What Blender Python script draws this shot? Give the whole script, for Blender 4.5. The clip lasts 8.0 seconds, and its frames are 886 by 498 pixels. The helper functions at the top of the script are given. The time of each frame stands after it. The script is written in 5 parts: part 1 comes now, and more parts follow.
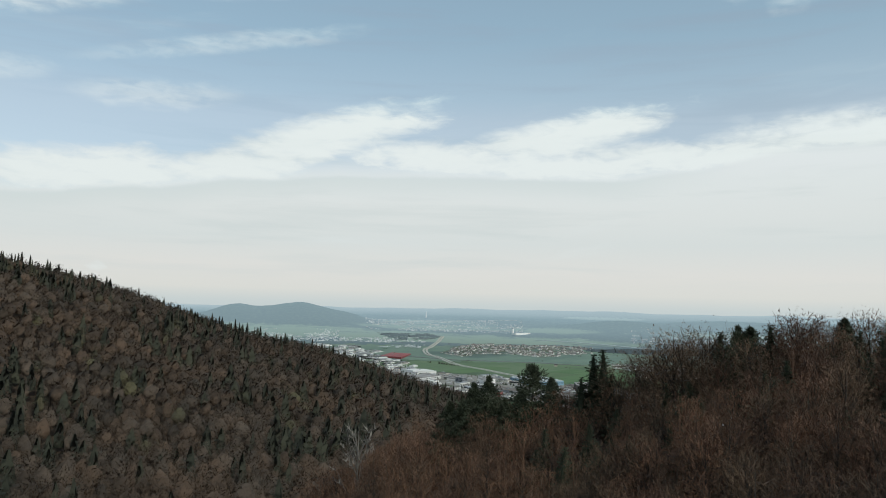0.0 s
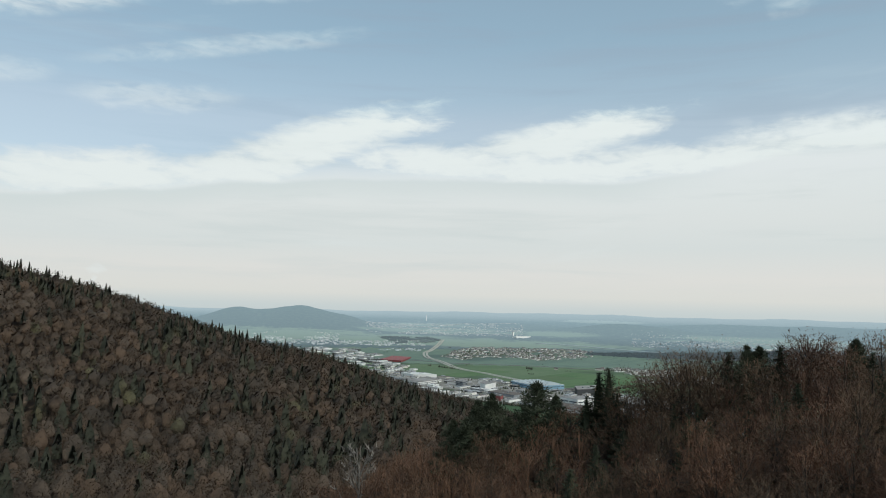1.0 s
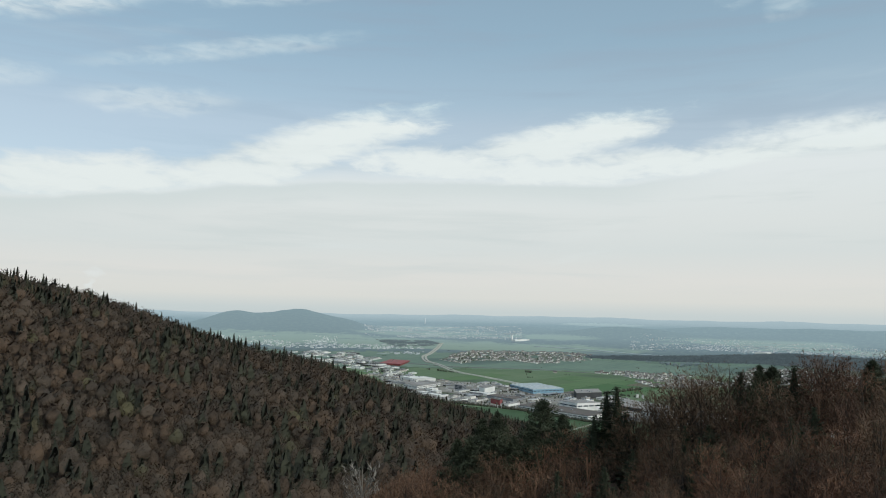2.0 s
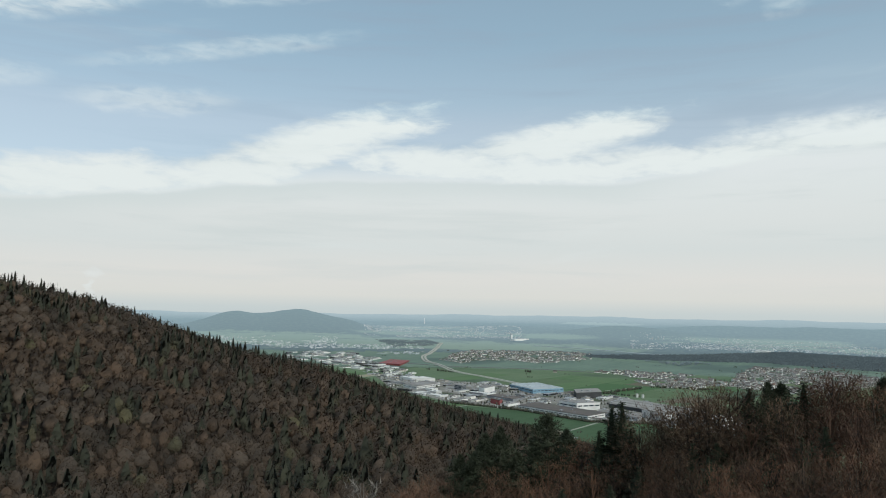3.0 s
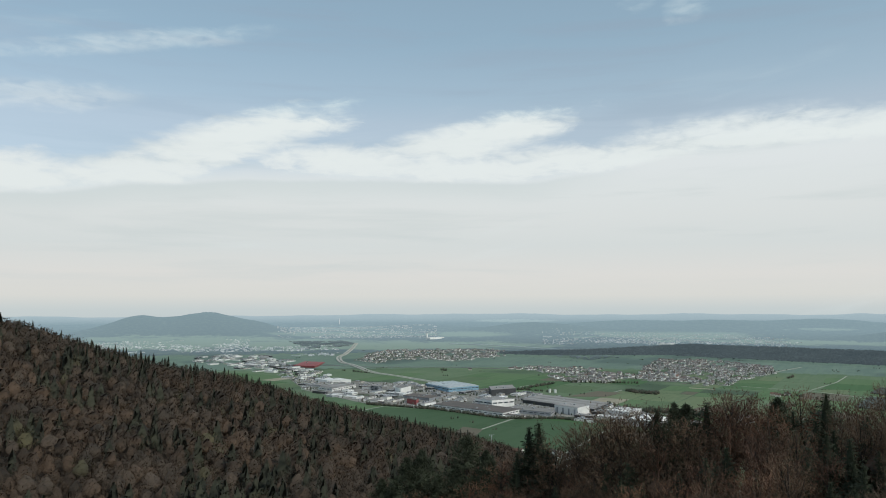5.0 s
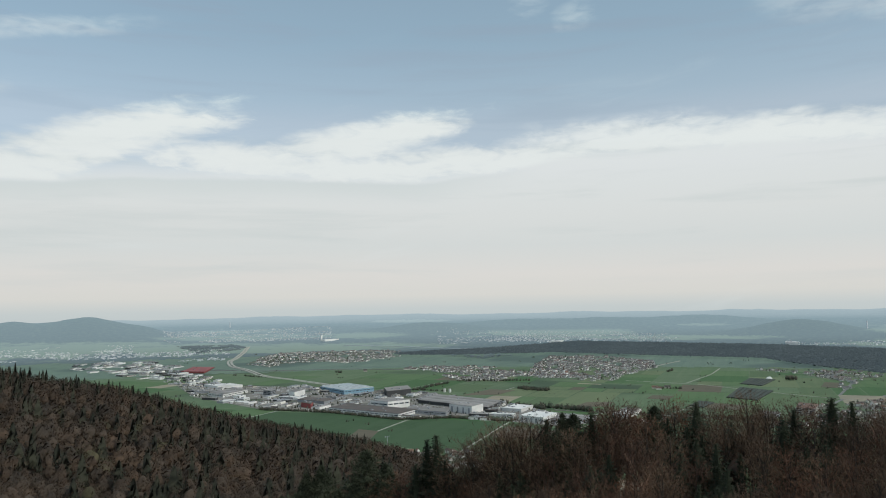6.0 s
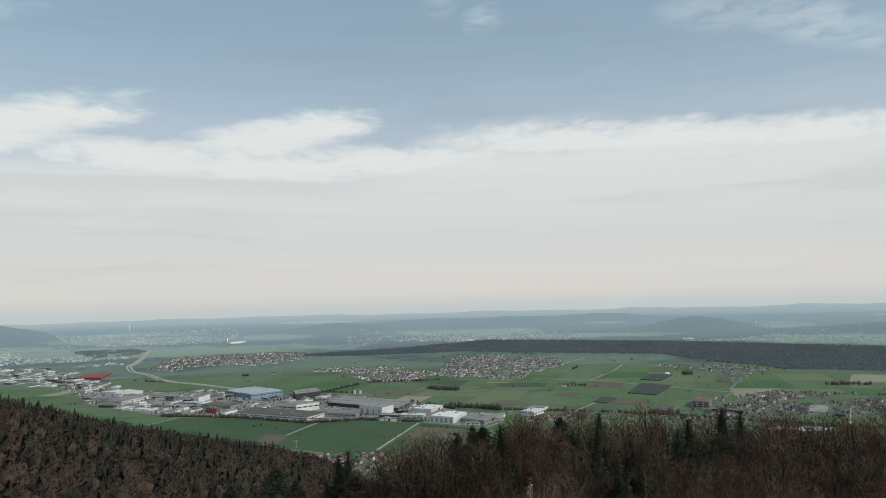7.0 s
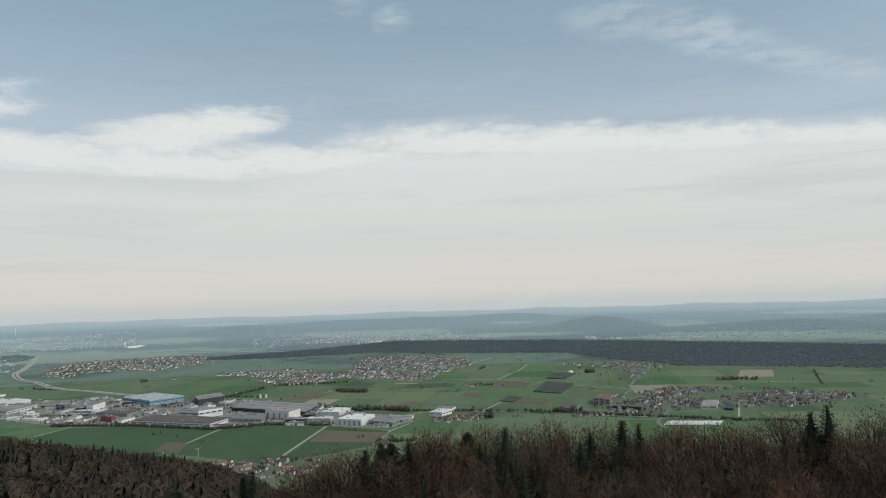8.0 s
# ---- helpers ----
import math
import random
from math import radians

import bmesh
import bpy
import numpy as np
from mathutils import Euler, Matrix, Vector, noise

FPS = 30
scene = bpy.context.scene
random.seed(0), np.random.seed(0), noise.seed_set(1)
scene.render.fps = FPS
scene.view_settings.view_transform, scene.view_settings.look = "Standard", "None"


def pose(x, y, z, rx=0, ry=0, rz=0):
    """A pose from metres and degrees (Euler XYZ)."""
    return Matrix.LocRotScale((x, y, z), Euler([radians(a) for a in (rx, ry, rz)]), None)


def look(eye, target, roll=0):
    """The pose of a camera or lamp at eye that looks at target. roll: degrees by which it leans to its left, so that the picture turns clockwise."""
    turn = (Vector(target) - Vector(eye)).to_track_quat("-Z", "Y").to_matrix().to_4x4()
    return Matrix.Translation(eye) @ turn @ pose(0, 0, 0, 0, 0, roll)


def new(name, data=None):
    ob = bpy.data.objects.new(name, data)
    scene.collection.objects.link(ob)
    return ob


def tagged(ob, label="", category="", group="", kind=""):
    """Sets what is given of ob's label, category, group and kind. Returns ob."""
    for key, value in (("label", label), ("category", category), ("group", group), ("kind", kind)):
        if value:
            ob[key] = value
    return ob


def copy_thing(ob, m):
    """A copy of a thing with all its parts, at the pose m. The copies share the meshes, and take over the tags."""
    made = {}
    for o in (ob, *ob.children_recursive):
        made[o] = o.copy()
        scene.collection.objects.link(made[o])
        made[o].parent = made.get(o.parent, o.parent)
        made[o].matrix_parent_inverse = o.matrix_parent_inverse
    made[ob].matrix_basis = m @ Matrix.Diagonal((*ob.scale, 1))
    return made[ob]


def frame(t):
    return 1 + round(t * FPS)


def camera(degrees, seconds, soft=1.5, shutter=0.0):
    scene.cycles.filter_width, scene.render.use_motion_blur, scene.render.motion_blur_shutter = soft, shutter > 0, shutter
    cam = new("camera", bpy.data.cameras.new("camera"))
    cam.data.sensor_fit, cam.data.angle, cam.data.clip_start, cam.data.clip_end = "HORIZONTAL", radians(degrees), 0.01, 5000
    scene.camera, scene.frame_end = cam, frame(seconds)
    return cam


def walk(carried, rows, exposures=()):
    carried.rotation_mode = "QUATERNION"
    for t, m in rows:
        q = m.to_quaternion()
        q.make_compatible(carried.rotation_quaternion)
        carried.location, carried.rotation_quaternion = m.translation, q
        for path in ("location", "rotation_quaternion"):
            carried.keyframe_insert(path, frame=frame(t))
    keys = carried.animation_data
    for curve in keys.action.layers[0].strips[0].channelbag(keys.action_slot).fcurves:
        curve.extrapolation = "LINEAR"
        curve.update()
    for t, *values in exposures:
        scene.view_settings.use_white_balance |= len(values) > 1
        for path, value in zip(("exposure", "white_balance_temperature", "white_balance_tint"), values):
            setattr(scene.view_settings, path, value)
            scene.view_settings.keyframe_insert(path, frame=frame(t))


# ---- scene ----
cam = camera(61.45, 8.0, soft=1.0)
PATH = [
    (0.0, pose(0.00, -0.00, 240.93, 94.171, -1.366, 0.133)),
    (0.5, pose(-0.70, 1.53, 242.32, 94.391, -1.377, -0.021)),
    (1.0, pose(-0.59, 1.99, 243.57, 94.380, -1.367, 0.141)),
    (1.5, pose(-1.10, 3.30, 244.84, 94.594, -1.303, 0.097)),
    (3.0, pose(-2.18, 6.75, 248.85, 94.531, -1.024, -0.024)),
    (3.5, pose(-2.34, 7.14, 250.00, 94.460, -0.855, -0.091)),
    (4.0, pose(-2.47, 7.16, 251.33, 94.444, -0.577, -0.986)),
    (4.5, pose(-2.73, 6.52, 252.58, 94.453, -0.292, -3.190)),
    (6.0, pose(-4.65, 0.82, 257.20, 94.403, 0.876, -14.553)),
    (6.5, pose(-5.17, -0.20, 258.74, 94.340, 1.102, -18.197)),
    (7.0, pose(-5.34, -0.63, 260.14, 94.253, 1.333, -21.418)),
    (7.5, pose(-5.35, -0.74, 261.53, 94.188, 1.498, -24.852)),
    (8.0, pose(-5.32, -0.77, 262.91, 94.108, 1.656, -28.405)),
]
walk(cam, PATH, [(0.0, 0.04, 6500, 2), (4.5, 0.02, 6500, 3), (8.0, -0.08, 6700, 5)])

# ---- sky, clouds and sun ----
SUN_EL, SUN_AZ = 44.0, 140.0  # the sun stands behind the camera to the right; azimuth clockwise from +y


class Nodes:
    """Short forms for building a node tree."""

    def __init__(self, tree):
        self.t = tree
        tree.nodes.clear()

    def add(self, kind):
        return self.t.nodes.new(kind)

    def put(self, socket, value):
        if isinstance(value, bpy.types.NodeSocket):
            self.t.links.new(value, socket)
        else:
            socket.default_value = value

    def math(self, op, a, b=0.0, c=0.0, clamp=False):
        n = self.add("ShaderNodeMath")
        n.operation, n.use_clamp = op, clamp
        for s, v in zip(n.inputs, (a, b, c)):
            self.put(s, v)
        return n.outputs[0]

    def step(self, x, lo, hi, kind="SMOOTHSTEP"):
        n = self.add("ShaderNodeMapRange")
        n.interpolation_type, n.clamp = kind, True
        for s, v in zip(n.inputs, (x, lo, hi, 0.0, 1.0)):
            self.put(s, v)
        return n.outputs[0]

    def noise(self, vec, scale, detail=4.0, rough=0.55, warp=0.0):
        n = self.add("ShaderNodeTexNoise")
        self.put(n.inputs["Vector"], vec)
        for key, v in (("Scale", scale), ("Detail", detail), ("Roughness", rough), ("Distortion", warp)):
            n.inputs[key].default_value = v
        return n.outputs["Fac"]

    def xyz(self, x, y, z):
        n = self.add("ShaderNodeCombineXYZ")
        for s, v in zip(n.inputs, (x, y, z)):
            self.put(s, v)
        return n.outputs[0]

    def mix(self, f, a, b):
        n = self.add("ShaderNodeMix")
        n.data_type = "RGBA"
        self.put(n.inputs[0], f)
        self.put(n.inputs[6], a)
        self.put(n.inputs[7], b)
        return n.outputs[2]

    def ramp(self, f, stops, kind="LINEAR"):
        n = self.add("ShaderNodeValToRGB")
        n.color_ramp.interpolation = kind
        els = n.color_ramp.elements
        while len(els) < len(stops):
            els.new(0.5)
        for e, (p, col) in zip(els, stops):
            e.position = p
            e.color = (*col, 1) if isinstance(col, tuple) else (col, col, col, 1)
        self.put(n.inputs[0], f)
        return n.outputs[0]


def srgb(r, g, b):
    return tuple((c / 255 / 12.92) if c <= 10 else ((c / 255 + 0.055) / 1.055) ** 2.4 for c in (r, g, b))


def build_sky():
    world = bpy.data.worlds.new("sky")
    scene.world = world
    world.use_nodes = True
    n = Nodes(world.node_tree)
    out = n.add("ShaderNodeOutputWorld")
    coord = n.add("ShaderNodeTexCoord")
    sep = n.add("ShaderNodeSeparateXYZ")
    n.put(sep.inputs[0], coord.outputs["Generated"])
    az = n.math("MULTIPLY", n.math("ARCTAN2", sep.outputs[0], sep.outputs[1]), 57.2958)
    el = n.math("MULTIPLY", n.math("ARCSINE", sep.outputs[2]), 57.2958)
    # drifting, stretched noise fields over the dome
    p1 = n.xyz(n.math("MULTIPLY", az, 0.09), n.math("MULTIPLY", el, 0.22), 3.1)
    p2 = n.xyz(n.math("MULTIPLY", az, 0.35), n.math("MULTIPLY", el, 0.9), 7.7)
    big = n.noise(p1, 1.0, 5.0, 0.55, 0.4)
    fine = n.noise(p2, 1.0, 6.0, 0.62, 0.8)
    wob = n.math("ADD", n.math("MULTIPLY", n.math("SUBTRACT", big, 0.5), 1.6), n.math("MULTIPLY", n.math("SUBTRACT", fine, 0.5), 1.5))
    # the bright bank is built of soft bodies: azimuth, elevation, half widths, tilt
    waz = n.math("ADD", az, n.math("MULTIPLY", wob, 3.4))
    wel = n.math("ADD", el, n.math("MULTIPLY", wob, 0.65))
    field = -3.0
    for a, e, wa, we, tilt in ((-42, 7.4, 12, 1.9, 0.06), (-25.5, 8.7, 8.0, 1.45, 0.06), (-17, 9.4, 6.5, 1.15, 0.08), (-10.2, 11.9, 7.6, 1.75, 0.3), (-5.0, 13.75, 4.2, 0.6, 0.0), (-0.8, 10.85, 7.0, 1.25, -0.03), (8.2, 12.5, 7.0, 1.35, 0.18),
                               (12.6, 13.55, 3.4, 0.85, 0.02), (9.5, 10.5, 8.0, 1.25, 0.0), (20, 11.0, 10, 1.15, -0.03), (30, 12.0, 8, 1.25, -0.02), (40, 11.7, 7, 1.35, -0.05), (48, 11.1, 6, 1.3, -0.05), (57, 10.2, 8, 1.3, -0.06), (70, 9.3, 10, 1.5, -0.05)):
        da = n.math("DIVIDE", n.math("SUBTRACT", waz, a), wa)
        de = n.math("DIVIDE", n.math("SUBTRACT", n.math("SUBTRACT", wel, e), n.math("MULTIPLY", n.math("SUBTRACT", az, a), tilt)), we)
        field = n.math("SMOOTH_MAX", n.math("SUBTRACT", 1.0, n.math("ADD", n.math("MULTIPLY", da, da), n.math("MULTIPLY", de, de))), field, 0.12)
    puffs = n.noise(n.xyz(n.math("MULTIPLY", az, 0.5), n.math("MULTIPLY", el, 1.5), 9.4), 1.0, 4.0, 0.52, 0.4)
    field = n.math("ADD", field, n.math("MULTIPLY", n.math("SUBTRACT", puffs, 0.5), 2.0))
    body = n.step(field, -1.0, 0.85)
    # the flat deck below it, whose upper edge lies under the bank
    bend = n.ramp(n.math("DIVIDE", n.math("ADD", az, 45.0), 115.0), [((a + 45) / 115, e / 20) for a, e in ((-45, 5.6), (-31, 6.7), (-22.5, 7.7), (-14.6, 8.7), (-8, 9.35), (2.6, 9.55), (13, 9.3), (18, 9.9), (25, 11.0), (35, 11.2), (50, 10.4), (70, 9.0))], "EASE")
    line = n.math("SUBTRACT", n.math("ADD", el, n.math("MULTIPLY", wob, 0.22)), n.math("MULTIPLY", bend, 20.0))
    flat = n.math("SUBTRACT", 1.0, n.step(line, -0.4, 2.6))
    bank = n.math("MAXIMUM", body, flat)
    # thin wisps high up
    wisp = n.noise(n.xyz(n.math("MULTIPLY", az, 0.05), n.math("MULTIPLY", n.math("SUBTRACT", el, n.math("MULTIPLY", az, 0.12)), 0.3), 1.3), 1.0, 6.0, 0.6, 0.6)
    wisp = n.math("MULTIPLY", n.step(wisp, 0.56, 0.85), 0.35)
    # some single soft wisps: azimuth, elevation, half widths, tilt, strength
    for a, e, wa, we, tilt, s in ((-16.5, 18.5, 8, 0.6, 0.19, 0.55), (-22, 14.35, 4.6, 0.85, 0.06, 0.6), (-31.5, 14.9, 2.6, 0.8, 0.1, 0.45), (-30.5, 20.2, 8, 1.5, 0.22, 1.0), (-18, 22.3, 8, 0.8, 0.1, 0.6), (25.1, 21.3, 1.3, 0.8, 0.0, 0.45), (21.5, 22.3, 1.2, 0.7, 0.0, 0.35), (42.5, 20.3, 3.4, 1.3, -0.1, 0.38),
                                  (48.4, 18.6, 4.2, 1.4, -0.3, 0.5), (54, 16.2, 5, 1.0, -0.35, 0.4), (29, 12.9, 7, 0.9, 0.02, 0.55), (22, 13.6, 1.0, 0.3, 0.0, 0.25), (-25.5, 1.9, 0.5, 0.3, 0.0, 0.45), (-25.7, 0.8, 0.22, 0.5, 0.0, 0.5)):
        da = n.math("DIVIDE", n.math("ADD", n.math("SUBTRACT", az, a), n.math("MULTIPLY", wob, 1.5)), wa)
        de = n.math("DIVIDE", n.math("ADD", n.math("SUBTRACT", n.math("SUBTRACT", el, e), n.math("MULTIPLY", n.math("SUBTRACT", az, a), tilt)), n.math("MULTIPLY", wob, 0.6)), we)
        r2 = n.math("ADD", n.math("MULTIPLY", da, da), n.math("MULTIPLY", de, de))
        one = n.math("MULTIPLY", n.math("SUBTRACT", 1.0, n.step(r2, 0.0, 2.2)), n.math("MULTIPLY", n.step(puffs, 0.2, 0.7), s * 1.3))
        wisp = n.math("MAXIMUM", wisp, one)
    # a thin high veil lies over the whole sky
    veil = n.math("ADD", n.math("MULTIPLY", n.step(el, 30.0, 9.0, "LINEAR"), 0.16), 0.27)
    clear = n.math("MULTIPLY", n.math("SUBTRACT", 1.0, veil), n.math("SUBTRACT", 1.0, n.math("MULTIPLY", wisp, 0.6)))
    mask = n.math("SUBTRACT", 1.0, n.math("MULTIPLY", clear, n.math("SUBTRACT", 1.0, bank)))
    # colour of the cloud deck by height, warmer near the horizon
    deck = n.ramp(n.math("DIVIDE", n.math("ADD", el, 2.0), 22.0), [
        (0.0, srgb(186, 195, 201)), (0.085, srgb(199, 204, 208)), (0.13, srgb(217, 214, 213)), (0.2, srgb(221, 217, 217)), (0.3, srgb(214, 216, 219)), (0.4, srgb(219, 220, 223)), (0.5, srgb(221, 223, 227)),
        (0.56, srgb(223, 225, 230)), (0.72, srgb(226, 230, 234)), (0.8, srgb(212, 226, 233)), (1.0, srgb(196, 220, 230))])
    streak = n.noise(n.xyz(n.math("MULTIPLY", az, 0.05), n.math("MULTIPLY", el, 0.55), 5.5), 1.0, 5.0, 0.55, 0.3)
    shade = n.math("MULTIPLY", n.step(streak, 0.48, 0.7), n.step(el, 0.0, 4.0))
    deck = n.mix(n.math("MULTIPLY", shade, 0.5), deck, (*srgb(200, 206, 210), 1))
    # the bright bodies stand on a faint grey underside
    under = n.math("MULTIPLY", n.step(line, -1.8, -0.05), n.math("SUBTRACT", 1.0, n.step(line, -0.05, 0.3)))
    under = n.math("MULTIPLY", under, n.math("SUBTRACT", 1.0, n.step(az, 10.0, 24.0)))
    deck = n.mix(n.math("MULTIPLY", under, 0.55), deck, (*srgb(203, 210, 214), 1))
    deck = n.mix(n.math("MULTIPLY", n.math("MULTIPLY", n.step(line, -0.1, 0.5), n.step(field, -0.4, 1.0)), 0.75), deck, (*srgb(231, 234, 237), 1))
    deck = n.mix(n.math("MULTIPLY", wisp, 0.7), deck, (*srgb(228, 232, 237), 1))
    sky = n.add("ShaderNodeTexSky")
    sky.sky_type, sky.sun_disc = "NISHITA", False
    sky.sun_elevation, sky.sun_rotation = radians(SUN_EL), radians(SUN_AZ)
    sky.altitude, sky.air_density, sky.dust_density, sky.ozone_density = 600.0, 1.0, 0.7, 0.5
    b1 = n.add("ShaderNodeBackground")
    n.put(b1.inputs[0], sky.outputs[0])
    b1.inputs[1].default_value = 0.11
    b2 = n.add("ShaderNodeBackground")
    n.put(b2.inputs[0], deck)
    b2.inputs[1].default_value = 1.0
    mixed = n.add("ShaderNodeMixShader")
    n.put(mixed.inputs[0], mask)
    n.put(mixed.inputs[1], b1.outputs[0])
    n.put(mixed.inputs[2], b2.outputs[0])
    n.put(out.inputs[0], mixed.outputs[0])


build_sky()
sun = new("sun", bpy.data.lights.new("sun", "SUN"))
sun.data.energy, sun.data.angle, sun.data.color = 2.2, radians(12), (1.0, 0.95, 0.88)
_sa, _se = radians(SUN_AZ), radians(SUN_EL)
sun.matrix_world = look((400 * math.sin(_sa) * math.cos(_se), 400 * math.cos(_sa) * math.cos(_se), 400 * math.sin(_se) + 300), (0, 0, 300))

# ---- materials ----
def material(name, a, b, scale=1.0, rough=0.9, spread=0.25, fine=0.0, bump=0.0, metal=0.0, spec=0.3, third=None, tinted=0.0, strips=0.0, grain=0.0):
    """A surface that varies between colours a and b at two scales in world metres, with a chance tint for each object."""
    m = bpy.data.materials.new(name)
    m.use_nodes = True
    n = Nodes(m.node_tree)
    out = n.add("ShaderNodeOutputMaterial")
    bsdf = n.add("ShaderNodeBsdfPrincipled")
    n.t.links.new(bsdf.outputs[0], out.inputs[0])
    geo = n.add("ShaderNodeNewGeometry")
    pos = geo.outputs["Position"]
    f = n.noise(pos, scale, 3.0)
    g = n.noise(pos, scale * (fine or 9.0), 3.0)
    f = n.math("ADD", n.math("MULTIPLY", n.math("SUBTRACT", f, 0.5), 2.2), n.math("MULTIPLY", n.math("SUBTRACT", g, 0.5), 1.2))
    if grain:
        f = n.math("ADD", f, n.math("MULTIPLY", n.math("SUBTRACT", n.noise(pos, 1.9, 3.0, 0.65), 0.5), grain))
    info = n.add("ShaderNodeObjectInfo")
    f = n.math("ADD", n.math("ADD", f, 0.5), n.math("MULTIPLY", n.math("SUBTRACT", info.outputs["Random"], 0.5), spread * 2), clamp=True)
    if strips:
        # drill lines and narrow plots along the fields
        sep = n.add("ShaderNodeSeparateXYZ")
        n.put(sep.inputs[0], pos)
        u = n.math("ADD", n.math("MULTIPLY", sep.outputs[0], 0.6018), n.math("MULTIPLY", sep.outputs[1], 0.7986))
        v = n.math("SUBTRACT", n.math("MULTIPLY", sep.outputs[0], 0.7986), n.math("MULTIPLY", sep.outputs[1], 0.6018))
        band = n.noise(n.xyz(n.math("MULTIPLY", u, 0.0022), n.math("MULTIPLY", v, 0.05), 3.0), 1.0, 3.0)
        f = n.math("ADD", f, n.math("MULTIPLY", n.math("SUBTRACT", band, 0.5), strips), clamp=True)
    if tinted:
        att = n.add("ShaderNodeAttribute")
        att.attribute_name = "tint"
        f = n.math("ADD", f, n.math("MULTIPLY", n.math("SUBTRACT", att.outputs["Fac"], 0.5), tinted), clamp=True)
    col = n.mix(f, (*a, 1), (*b, 1))
    if third:
        col = n.mix(n.step(n.noise(pos, scale * 0.37, 2.0), 0.52, 0.64), col, (*third, 1))
    n.put(bsdf.inputs["Base Color"], col)
    bsdf.inputs["Roughness"].default_value = rough
    bsdf.inputs["Metallic"].default_value = metal
    bsdf.inputs["Specular IOR Level"].default_value = spec
    if bump:
        bn = n.add("ShaderNodeBump")
        bn.inputs["Strength"].default_value = 0.6
        bn.inputs["Distance"].default_value = bump
        n.put(bn.inputs["Height"], g)
        n.put(bsdf.inputs["Normal"], bn.outputs[0])
    return m


